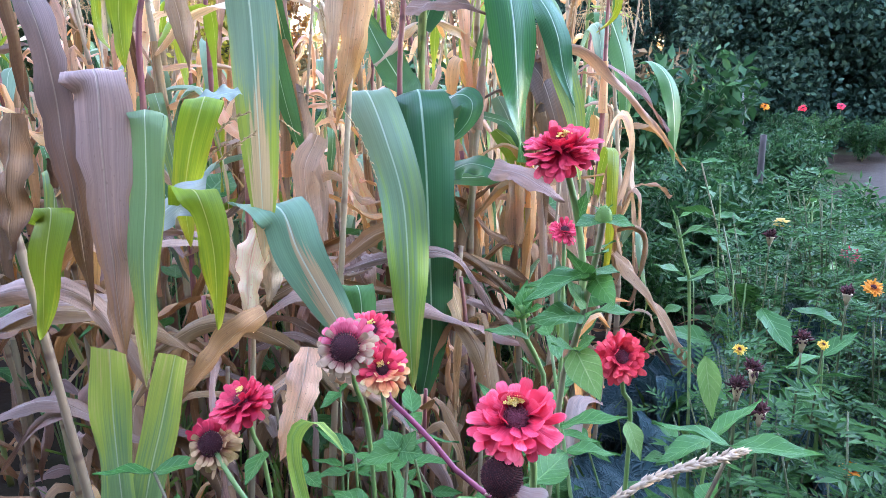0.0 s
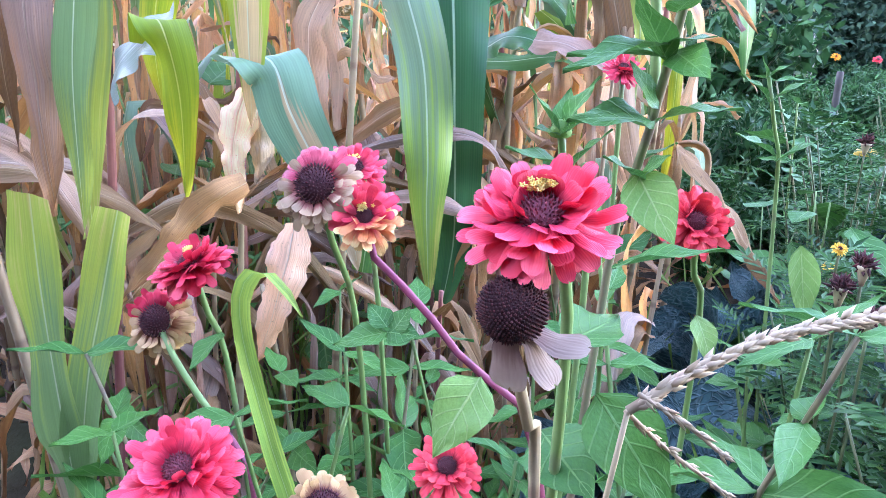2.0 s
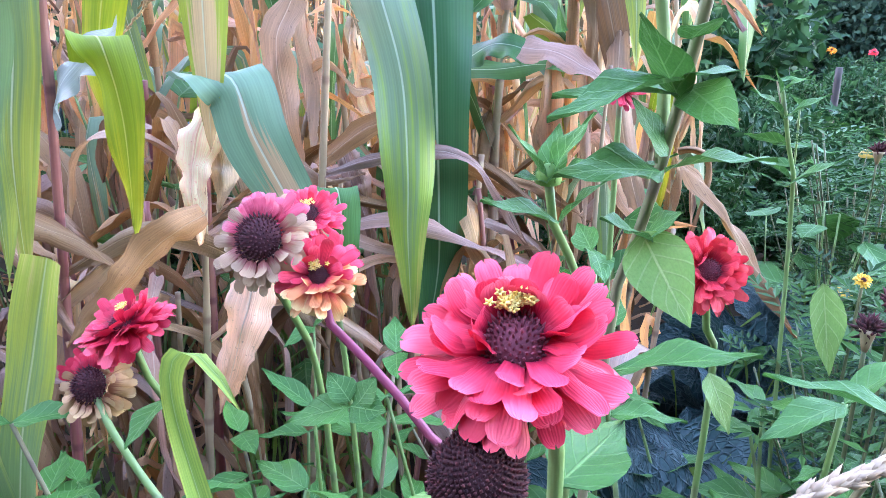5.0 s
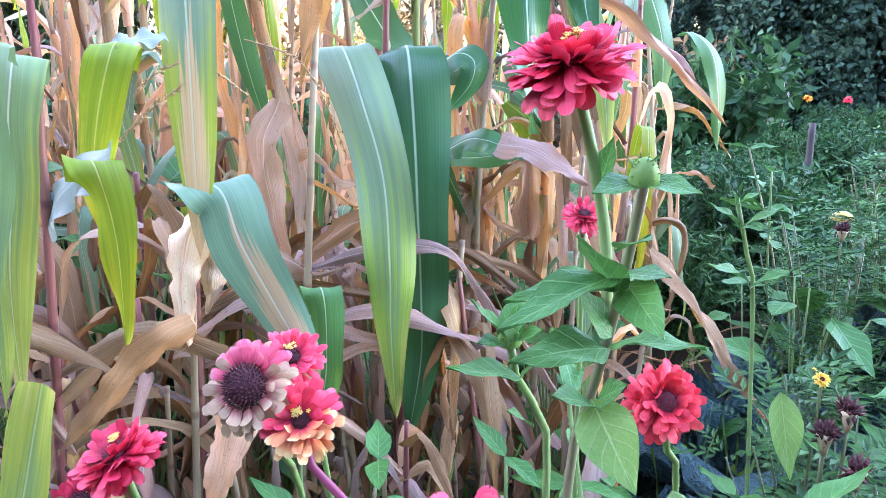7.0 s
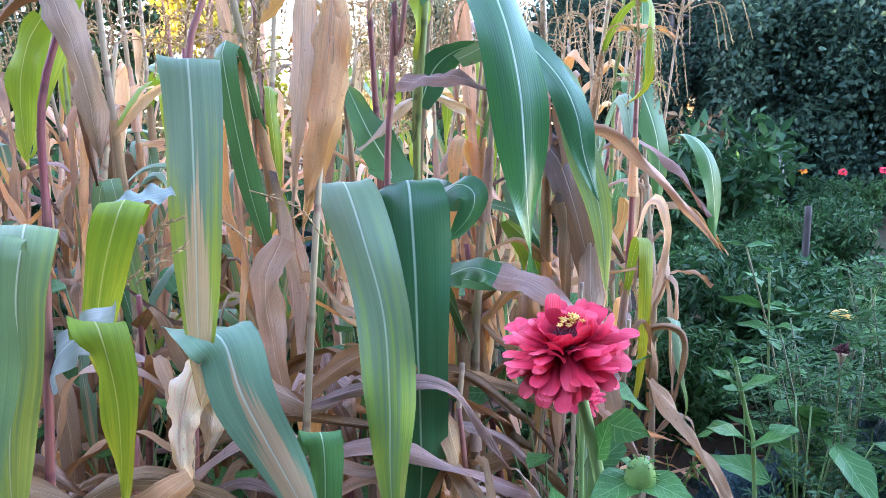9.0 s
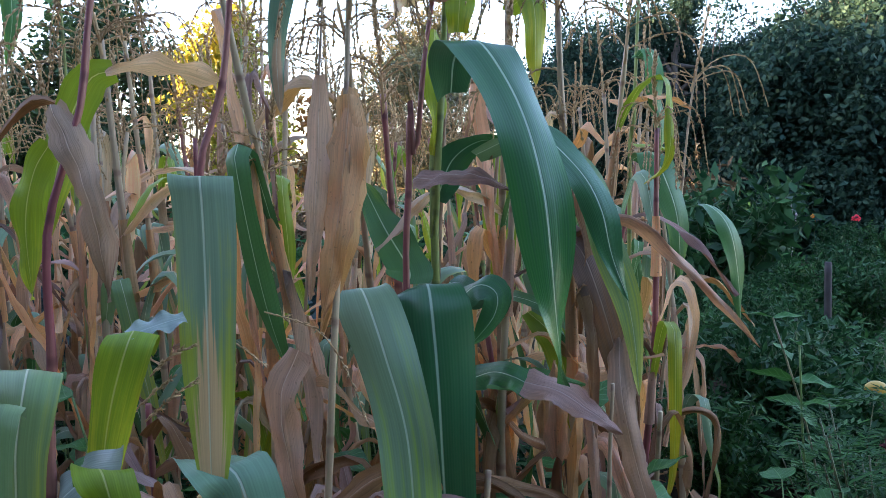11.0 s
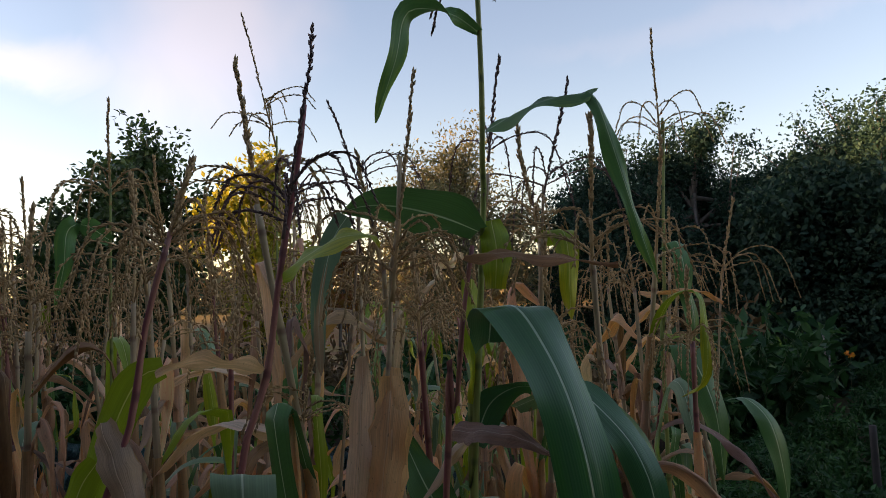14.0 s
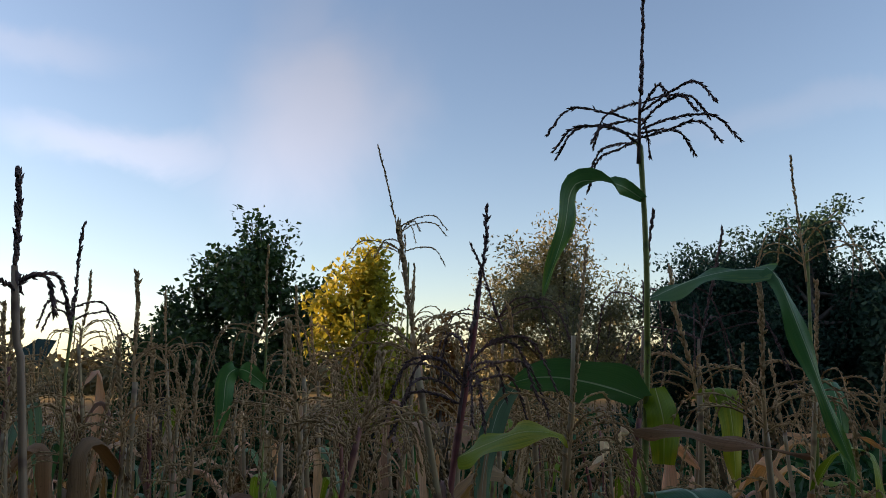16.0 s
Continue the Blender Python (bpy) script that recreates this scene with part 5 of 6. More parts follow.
ZLEAVES, ZLEAVES_PALE = leaf_material_mesh(ZLEAF), leaf_material_mesh(ZLEAF_PALE)


def along(base, tip, width, roll=0.0, up=(0, -0.35, 1)):
    """The pose and scale that lays a leaf of length 1 from base to tip."""
    b, t_ = Vector(base), Vector(tip)
    x = t_ - b
    n = Vector(up)
    y = n.cross(x).normalized()
    z = x.normalized().cross(y)
    m = Matrix((x.normalized(), y, z)).transposed().to_4x4()
    return Matrix.Translation(b) @ m @ pose(0, 0, 0, roll) @ Matrix.Diagonal((x.length, width, x.length, 1))


zr = np.random.default_rng(77)


def zleaf(plant, base, tip, width, roll=0.0, pale=False, up=(0, -0.35, 1)):
    m = Matrix.Translation(-plant.location) @ along(base, tip, width, roll, up)
    return put("leaf", (ZLEAVES_PALE if pale else ZLEAVES)[int(zr.integers(3))], plant, m)


def stem(plant, style, r0, r1, *points, name="stem"):
    o = np.array(plant.location)
    v, f, u = tube(points, r0, r1, 8, 24)
    return put(name, mesh_of(name, v - o, f, STALKS[style], u), plant)


def axis_pose(centre, normal, plant):
    z = Vector(normal).normalized()
    return Matrix.Translation(Vector(centre) - plant.location) @ z.to_track_quat("Z", "Y").to_matrix().to_4x4()


def disc_mesh(r, h, bumps, mat, seed, spine=0.22, low=0.0, thick=0.06):
    """A dome of packed pointed scales."""
    rng = np.random.default_rng(seed)
    pieces = []
    n, k = 12, 6
    lat = [low + (1.5 - low) * j / k for j in range(k + 1)]
    verts = [(r * math.cos(6.2832 * i / n) * math.cos(b), r * math.sin(6.2832 * i / n) * math.cos(b), h * math.sin(b)) for b in lat for i in range(n)]
    faces = [(j * n + i, j * n + (i + 1) % n, (j + 1) * n + (i + 1) % n, (j + 1) * n + i) for j in range(k) for i in range(n)]
    pieces.append((np.array(verts), faces + [tuple(k * n + i for i in range(n))], None))
    for i in range(bumps):
        a = i * 2.39996
        e = math.asin(math.sin(low) + (0.999 - math.sin(low)) * (i + 0.5) / bumps)
        p = np.array([r * math.cos(e) * math.cos(a), r * math.cos(e) * math.sin(a), h * math.sin(e)])
        d = unit(p / np.array([r * r, r * r, h * h]) + np.array([0, 0, 0.3 / h]))
        pieces.append(spindle(p - d * r * 0.05, d, r * spine * rng.uniform(0.7, 1.4), r * thick))
    v, f, u = joined(pieces)
    return mesh_of("flower_head", v, f, mat)


DOUBLE = ((18, -30, 0.78, 0.17), (20, -17, 0.84, 0.18), (20, -4, 0.8, 0.2), (20, 12, 0.7, 0.22), (18, 30, 0.56, 0.23), (15, 50, 0.4, 0.24))
SEMI = ((18, -14, 0.84, 0.17), (18, 4, 0.8, 0.18), (16, 22, 0.64, 0.19), (12, 40, 0.46, 0.2))
FULL = DOUBLE + ((14, 66, 0.34, 0.24),)
SPENT = ((20, -50, 0.5, 0.4), (21, -28, 0.54, 0.38), (19, -6, 0.46, 0.36), (15, 18, 0.32, 0.36))


def flower(plant, centre, normal, radius, rings, style, disc=0.28, florets=0, lower=None, seed=0, ragged=1.0, floret_side=90, share=-0.15, wide=1.0, open_side=None):
    """A flower head: dark disc, petals in rings; lower: a second colour for the petals that hang at its lower side;
    open_side: the bearing on which the inner petals are missing, so that the disc shows."""
    rng = np.random.default_rng(seed)
    head = put("flower_head", disc_mesh(radius * disc, radius * disc * (0.7 if rings in (DOUBLE, FULL) else 0.85), 190, DISC_RED if rings in (DOUBLE, FULL) else DISC, seed, 0.3), plant, axis_pose(centre, normal, plant))
    down = (head.matrix_basis.to_3x3().inverted() @ Vector((0.25, 0, -1)))
    low = math.atan2(down.y, down.x)
    for n, tilt, ln, r0 in rings:
        for k in range(n):
            a = 2 * math.pi * (k + rng.uniform(-0.22, 0.22)) / n + tilt
            if open_side is not None and tilt > 20 and math.cos(a - math.radians(open_side)) > 0.1 and rng.random() < 0.65:
                continue
            key = style
            if lower is not None and math.cos(a - low) + rng.normal(0, 0.2) > share:
                key = lower
            e = math.radians(tilt + rng.normal(0, 8 * ragged))
            L = radius * ln * rng.uniform(0.8, 1.1)
            m = pose(0, 0, radius * (0.02 + 0.002 * max(0, tilt)), 0, 0, math.degrees(a)) @ pose(radius * max(r0, disc * 0.85), 0, 0, rng.normal(0, 9 * ragged), -math.degrees(e), rng.normal(0, 4)) @ Matrix.Diagonal((L, radius * wide * rng.uniform(0.8, 1.15), L, 1))
            put("petal", PETAL_SHAPES[key][int(rng.integers(3))], head, m)
    if florets:
        pieces = []
        fa = math.radians(floret_side)
        c_ = np.array([math.cos(fa), math.sin(fa), 0]) * radius * disc * 0.7
        for k in range(florets):
            q = c_ + rng.normal(0, 0.075, 3) * radius * np.array([1.3, 0.7, 0.5]) + np.array([0, 0, radius * (disc * 0.6 + 0.16)])
            for j in range(5):
                a = j * 1.2566
                pieces.append(spindle(q, (math.cos(a), math.sin(a), 0.5), radius * 0.075, radius * 0.02))
        v, f, u = joined(pieces)
        put("floret_tuft", mesh_of("floret_tuft", v, f, FLORET), head, label="yellow floret tuft")["kind"] = "stuff"
    # green cup under the petals
    v, f, u = tube([(0, 0, -radius * 0.42), (0, 0, -radius * 0.2), (0, 0, 0.0)], radius * 0.12, radius * 0.32, 10, 5)
    put("calyx", mesh_of("calyx", v, f, ZLEAF), head)
    return head


def zinnia(label, root):
    return thing("zinnia", (root[0], root[1], 0), label, "flower", "zinnias in the bed")


z1 = zinnia("large pink-red double zinnia on a green stem", (0.085, 0.56))
B1 = ((0.080, 0.500, 0.782))
stem(z1, "zgreen", 0.0035, 0.003, (0.085, 0.56, 0.0), (0.09, 0.55, 0.4), (0.097, 0.530, 0.715), B1)
flower(z1, B1, (-0.06, -0.42, 0.9), 0.0315, FULL, "pink", 0.33, 40, seed=1, ragged=1.9, wide=1.25, open_side=-90)
zleaf(z1, (0.123, 0.580, 0.734), (0.173, 0.560, 0.757), 0.042, -25)
zleaf(z1, (0.098, 0.530, 0.712), (0.132, 0.600, 0.697), 0.04, 10)
zleaf(z1, (0.115, 0.540, 0.679), (0.151, 0.500, 0.640), 0.05, 20)
zleaf(z1, (0.053, 0.600, 0.653), (0.030, 0.560, 0.623), 0.045, -20, True)
zleaf(z1, (0.089, 0.560, 0.643), (0.116, 0.520, 0.630), 0.05, 20)

# spent cone below it
z2 = zinnia("spent zinnia with dark brown seed cone and pale withered petals", (0.05, 0.53))
C2 = ((0.070, 0.485, 0.738))
stem(z2, "tan", 0.0036, 0.0028, (0.1, 0.55, 0.0), (0.085, 0.510, 0.635), (0.079, 0.500, 0.680), (0.073, 0.488, 0.718), C2)
cone = put("flower_head", disc_mesh(0.0138, 0.0135, 900, CONE, 5, 0.16, -0.9, 0.05), z2, axis_pose(C2, (0.0, -0.2, 1), z2) @ pose(0, 0, 0.0085), "dark brown seed cone")
for k, a in enumerate((255, 330, 352, 20, 120)):
    put("petal", PETAL_SHAPES["white"][k % 3], cone, pose(0, 0, -0.009, 0, 0, a) @ pose(0.006, 0, 0, 10, (70, 48, 22, 60, 60)[k], 0) @ Matrix.Diagonal((0.027, (0.075, 0.06, 0.065, 0.04, 0.04)[k], 0.03, 1)))

# faded flower and its orange neighbour
z3 = zinnia("fading zinnia with dark centre and beige withered petals", (-0.07, 0.86))
B3 = ((-0.085, 0.740, 0.737))
stem(z3, "zgreen", 0.0035, 0.003, (-0.07, 0.9, 0.0), (-0.076, 0.840, 0.539), (-0.082, 0.770, 0.682), B3)
flower(z3, B3, (-0.12, -0.82, 0.5), 0.043, SPENT, "rose", 0.34, 0, "faded", 3, 1.7, 40, -0.5, 0.85)
z3b = zinnia("small pink zinnia behind the fading one", (-0.05, 0.92))
B3b = ((-0.063, 0.775, 0.744))
stem(z3b, "zgreen", 0.003, 0.0026, (-0.05, 0.92, 0.0), (-0.058, 0.850, 0.577), B3b)
flower(z3b, B3b, (0.2, -0.55, 0.8), 0.025, SEMI, "pink", 0.3, 14, None, 4)
z4 = zinnia("zinnia with pink upper and orange-yellow lower petals", (0.17, 0.68))
B4 = ((-0.046, 0.735, 0.714))
stem(z4, "purple", 0.0036, 0.0031, (0.17, 0.68, 0.0), (0.096, 0.690, 0.531), (0.041, 0.700, 0.606), (-0.000, 0.710, 0.655), (-0.038, 0.725, 0.686), B4)
flower(z4, B4, (0.12, -0.75, 0.6), 0.03, SEMI, "pink", 0.24, 12, "orange", 6, 1.4, 90, 0.05, 1.05)
zleaf(z4, (-0.030, 0.740, 0.615), (-0.074, 0.730, 0.608), 0.035, 0)
zleaf(z4, (-0.030, 0.740, 0.615), (-0.002, 0.730, 0.618), 0.034, 10)
zleaf(z4, (-0.030, 0.740, 0.619), (-0.047, 0.750, 0.638), 0.028, 0)
zleaf(z4, (-0.026, 0.740, 0.615), (-0.012, 0.750, 0.635), 0.028, 0)

# pair at the left
z5 = zinnia("fading zinnia with brown lower petals", (-0.26, 0.88))
B5 = ((-0.268, 0.810, 0.581))
stem(z5, "purple", 0.0036, 0.003, (-0.13, 0.74, 0.0), (-0.159, 0.750, 0.435), (-0.171, 0.760, 0.470), (-0.198, 0.770, 0.501))
stem(z5, "zgreen", 0.0032, 0.003, (-0.198, 0.770, 0.501), (-0.222, 0.780, 0.526), (-0.245, 0.790, 0.556), B5)
flower(z5, B5, (-0.15, -0.85, 0.42), 0.043, SPENT, "crimson", 0.33, 0, "dry", 8, 1.7, 90, -0.5, 0.85)
z6 = zinnia("pink-red zinnia seen from its side", (-0.2, 0.86))
B6 = ((-0.219, 0.790, 0.648))
stem(z6, "zgreen", 0.0036, 0.003, (-0.19, 0.86, 0.0), (-0.206, 0.830, 0.493), (-0.213, 0.800, 0.602), B6)
flower(z6, B6, (-0.28, -0.2, 0.93), 0.036, DOUBLE, "crimson", 0.3, 22, None, 9, 1.5, 150, -0.15, 1.1, -60)
zleaf(z6, (-0.200, 0.800, 0.578), (-0.211, 0.750, 0.565), 0.035, 20)

# tall plant at the right of the big flower
z7 = zinnia("tall zinnia with pink-red flower, bud and paired leaves", (0.14, 0.72))
stem(z7, "zbrown", 0.0036, 0.003, (0.1, 0.74, 0.0), (0.137, 0.700, 0.680), (0.148, 0.680, 0.766), (0.155, 0.665, 0.821), (0.160, 0.650, 0.870), (0.160, 0.630, 0.902))
B7 = ((0.126, 0.660, 0.957))
stem(z7, "zgreen", 0.0034, 0.003, (0.153, 0.670, 0.806), (0.149, 0.670, 0.865), (0.138, 0.665, 0.917), B7)
flower(z7, B7, (-0.12, -0.28, 0.95), 0.033, FULL, "crimson", 0.3, 16, None, 11, 1.5, 90, -0.15, 1.2)
bud = put("bud", disc_mesh(0.0075, 0.012, 40, ZLEAF_PALE, 6, 0.3), z7, axis_pose(((0.159, 0.625, 0.908)), (0, -0.2, 1), z7) @ pose(0, 0, -0.006), "closed green-yellow bud")
for base, tip, w, roll in (
    ((0.153, 0.665, 0.802), (0.102, 0.630, 0.816), 0.034, -10), ((0.154, 0.665, 0.803), (0.195, 0.640, 0.823), 0.036, -20),
    ((0.154, 0.650, 0.850), (0.091, 0.600, 0.841), 0.034, 10), ((0.155, 0.650, 0.850), (0.176, 0.630, 0.854), 0.032, -10),
    ((0.148, 0.670, 0.765), (0.122, 0.640, 0.787), 0.03, 0), ((0.149, 0.670, 0.767), (0.163, 0.660, 0.784), 0.03, 0),
    ((0.154, 0.650, 0.840), (0.128, 0.620, 0.877), 0.03, 20), ((0.155, 0.640, 0.867), (0.160, 0.620, 0.879), 0.026, 0),
    ((0.158, 0.650, 0.845), (0.166, 0.600, 0.836), 0.03, 30), ((0.154, 0.660, 0.811), (0.134, 0.660, 0.839), 0.03, 0),
):
    zleaf(z7, base, tip, w, roll)
zleaf(z7, (0.145, 0.665, 0.771), (0.166, 0.630, 0.733), 0.042, 0, True, (0, -1, 0.1))
for base, tip, w in (((0.159, 0.630, 0.902), (0.182, 0.610, 0.899), 0.024), ((0.159, 0.630, 0.902), (0.133, 0.610, 0.899), 0.024), ((0.160, 0.630, 0.905), (0.163, 0.620, 0.918), 0.012), ((0.160, 0.630, 0.905), (0.148, 0.620, 0.915), 0.012), ((0.157, 0.660, 0.842), (0.095, 0.620, 0.848), 0.03), ((0.144, 0.665, 0.893), (0.150, 0.660, 0.920), 0.02)):
    zleaf(z7, base, tip, w)

# flower at the right, and a small pink one behind
z8 = zinnia("pink-red zinnia low beside broad leaves", (0.24, 0.86))
B8 = ((0.220, 0.800, 0.704))
stem(z8, "zgreen", 0.0033, 0.003, (0.24, 0.88, 0.0), (0.248, 0.850, 0.561), (0.229, 0.820, 0.655), B8)
flower(z8, B8, (0.18, -0.8, 0.5), 0.031, DOUBLE, "red", 0.3, 0, None, 12, 1.5)
zleaf(z8, (0.239, 0.830, 0.608), (0.254, 0.800, 0.574), 0.03, 0, True)
z9 = zinnia("small magenta zinnia half hidden by leaves", (0.22, 1.0))
B9 = ((0.171, 0.950, 0.818))
stem(z9, "zgreen", 0.003, 0.0026, (0.2, 1.0, 0.0), (0.18, 0.98, 0.4), B9)
flower(z9, B9, (0.1, -0.5, 0.8), 0.02, SEMI, "crimson", 0.3, 0, None, 13)
# flowers below
z10 = zinnia("pink-red zinnia low in the bed with withered edge", (-0.1, 0.52))
B10 = ((-0.092, 0.500, 0.643))
stem(z10, "zgreen", 0.0033, 0.003, (-0.1, 0.54, 0.0), B10)
flower(z10, B10, (-0.1, -0.5, 0.85), 0.031, DOUBLE, "pink", 0.28, 0, None, 14)
z10b = zinnia("withered zinnia with tan drooping petals", (-0.03, 0.54))
B10b = (-0.028, 0.53, 0.604)
stem(z10b, "zbrown", 0.003, 0.0026, (-0.03, 0.54, 0.0), B10b)
flower(z10b, B10b, (0.3, -0.5, 0.8), 0.026, SPENT, "dry", 0.34, 0, "dry", 24, 1.8, 90, -0.6)
z11 = zinnia("dark red zinnia low under the big one", (0.0, 0.66))
B11 = ((0.031, 0.630, 0.566))
stem(z11, "zgreen", 0.003, 0.0026, (0.0, 0.66, 0.0), B11)
flower(z11, B11, (0.1, -0.5, 0.85), 0.024, SEMI, "red", 0.3, 0, None, 15)

zleaf(z8, (0.368, 0.950, 0.644), (0.378, 0.930, 0.560), 0.04, 0, True, (0, -1, 0.2))
# budding plant and leafy shoots
z12 = zinnia("zinnia shoot with closed bud in a rosette of leaves", (0.13, 0.76))
stem(z12, "zgreen", 0.003, 0.0028, (0.1, 0.78, 0.0), (0.128, 0.750, 0.650), (0.107, 0.730, 0.740), (0.099, 0.710, 0.789))
put("bud", disc_mesh(0.008, 0.011, 40, ZLEAF_PALE, 7, 0.3), z12, axis_pose(((0.099, 0.710, 0.792)), (0, -0.2, 1), z12) @ pose(0, 0, -0.006), "closed green bud")
for base, tip, w, roll in (((0.099, 0.710, 0.786), (0.075, 0.690, 0.821), 0.022, 0), ((0.099, 0.710, 0.786), (0.115, 0.700, 0.829), 0.022, 0), ((0.100, 0.710, 0.786), (0.119, 0.680, 0.806), 0.024, 10), ((0.097, 0.710, 0.786), (0.080, 0.690, 0.795), 0.02, 0), ((0.107, 0.715, 0.761), (0.061, 0.680, 0.781), 0.026, 0), ((0.107, 0.715, 0.761), (0.129, 0.690, 0.796), 0.026, 0), ((0.099, 0.710, 0.786), (0.105, 0.730, 0.818), 0.022, 0), ((0.113, 0.720, 0.725), (0.099, 0.700, 0.746), 0.02, 0)):
    zleaf(z12, base, tip, w, roll)
z13 = zinnia("leafy zinnia shoot before the bed of weeds", (0.45, 1.15))
stem(z13, "zgreen", 0.003, 0.0025, (0.45, 1.15, 0.0), (0.390, 1.100, 0.654), (0.373, 1.090, 0.741), (0.352, 1.080, 0.811))
for base, tip, w in (((0.379, 1.090, 0.707), (0.413, 1.050, 0.741), 0.035), ((0.377, 1.090, 0.714), (0.319, 1.050, 0.749), 0.03), ((0.360, 1.080, 0.778), (0.388, 1.050, 0.809), 0.03), ((0.359, 1.080, 0.778), (0.323, 1.060, 0.817), 0.025), ((0.352, 1.080, 0.804), (0.368, 1.060, 0.827), 0.02), ((0.352, 1.080, 0.804), (0.342, 1.070, 0.830), 0.016)):
    zleaf(z13, base, tip, w)


def zinnia_bush(seed, h):
    """Leafy zinnia without flowers, at the origin."""
    rng = np.random.default_rng(seed)
    ob = thing("zinnia", (0, 0, 0), "leafy green zinnia plant without flowers in the bed", "flower", "zinnias in the bed")
    for k in range(3):
        top = np.array([rng.normal(0, 0.07), rng.normal(0, 0.07), h * rng.uniform(0.75, 1.05)])
        line = [(0, 0, 0), top * 0.5 + rng.normal(0, 0.015, 3), top]
        v, f, u = tube(line, 0.003, 0.0018, 6, 12)
        put("stem", mesh_of("stem", v, f, STALKS["zgreen" if k else "zbrown"], u), ob)
        c_ = smooth_line(line, 9)
        a = rng.uniform(0, 6.28)
        for i in range(2, 9, 2) if k else range(3, 9):
            a += 1.57
            ln = rng.uniform(0.065, 0.11) * (1.1 - 0.07 * (i - 2))
            for s in (0, math.pi):
                d = np.array([math.cos(a + s), math.sin(a + s), rng.uniform(-0.1, 0.45)])
                put("leaf", ZLEAVES[int(rng.integers(3))], ob, along(c_[i], c_[i] + d * ln, ln * rng.uniform(0.4, 0.55), rng.normal(0, 16), (0, 0, 1)))
    return ob


BUSHES = [zinnia_bush(s, h) for s, h in ((201, 0.42), (202, 0.5), (203, 0.36))]
spots = [(-0.32, 0.9, 1.1), (-0.12, 0.84, 1.1), (0.02, 0.82, 1.15), (0.12, 0.82, 1.1), (0.26, 0.86, 1.2), (0.18, 0.64, 1.0), (-0.02, 0.66, 1.0), (-0.2, 0.74, 1.0), (0.42, 0.98, 1.1), (0.3, 1.08, 1.05), (0.06, 0.98, 1.0), (-0.38, 0.75, 0.95), (0.1, 1.12, 0.9), (-0.15, 1.02, 0.9), (0.75, 1.35, 1.2), (1.1, 2.0, 1.3), (0.95, 2.3, 1.3), (1.3, 2.5, 1.3)]
for k, (x, y, s) in enumerate(spots):
    m = pose(x, y, 0, 0, 0, k * 77) @ Matrix.Scale(s, 4)
    if k < 3:
        BUSHES[k].matrix_basis = m
    else:
        copy_thing(BUSHES[k % 3], m)


# ---- bed on the right ----
def feathery(seed, h, spread, mat, label, name="marigold_plant", stems=16, leaflets=30, size=0.028, width=3.2):
    """Bushy plant: fine stems set with narrow leaflets, as one crown mesh and one stem mesh."""
    rng = np.random.default_rng(seed)
    ob = thing(name, (0, 0, 0), label, "plant", name + "s in the bed")
    st_, ce = [], []
    for k in range(stems):
        a = rng.uniform(0, 6.28)
        r = spread * math.sqrt(rng.random())
        top = np.array([r * math.cos(a), r * math.sin(a), h * rng.uniform(0.6, 1.05)])
        line = [(0, 0, 0), top * (0.5, 0.5, 0.62), top]
        st_.append(tube(line, 0.0025, 0.0012, 4, 5))
        c_ = smooth_line(line, 14)[4:]
        ce.append(c_[rng.integers(0, len(c_), leaflets)] + rng.normal(0, 1, (leaflets, 3)) * 0.02)
    v, f, u = joined(st_)
    put("framework", mesh_of("framework", v, f, STALKS["dark"], u), ob)["kind"] = "stuff"
    put("foliage", cloud_mesh("foliage", np.vstack(ce), size, mat, rng, 0.5, width), ob)["kind"] = "stuff"
    return ob


def scatter(kinds, spots_, seed, lo=0.85, hi=1.15):
    rng = np.random.default_rng(seed)
    for k, (x, y) in enumerate(spots_):
        m = pose(x, y, 0, 0, 0, rng.uniform(0, 360)) @ Matrix.Scale(rng.uniform(lo, hi), 4)
        if k < len(kinds):
            kinds[k].matrix_basis = m
        else:
            copy_thing(kinds[k % len(kinds)], m)


def lance(p, d, ln, w, rng):
    """A narrow leaflet folded along its middle."""
    d = unit(d)
    s = unit(np.cross(d, [0.1, 0.2, 1.0]))
    n = np.cross(s, d)
    q = [p, p + d * ln * 0.4 + s * w, p + d * ln * 0.4 + n * w * -0.5, p + d * ln * 0.4 - s * w, p + d * ln - n * ln * 0.12]
    return np.array(q), [(0, 1, 2), (0, 2, 3), (1, 4, 2), (2, 4, 3)], np.zeros((5, 2))


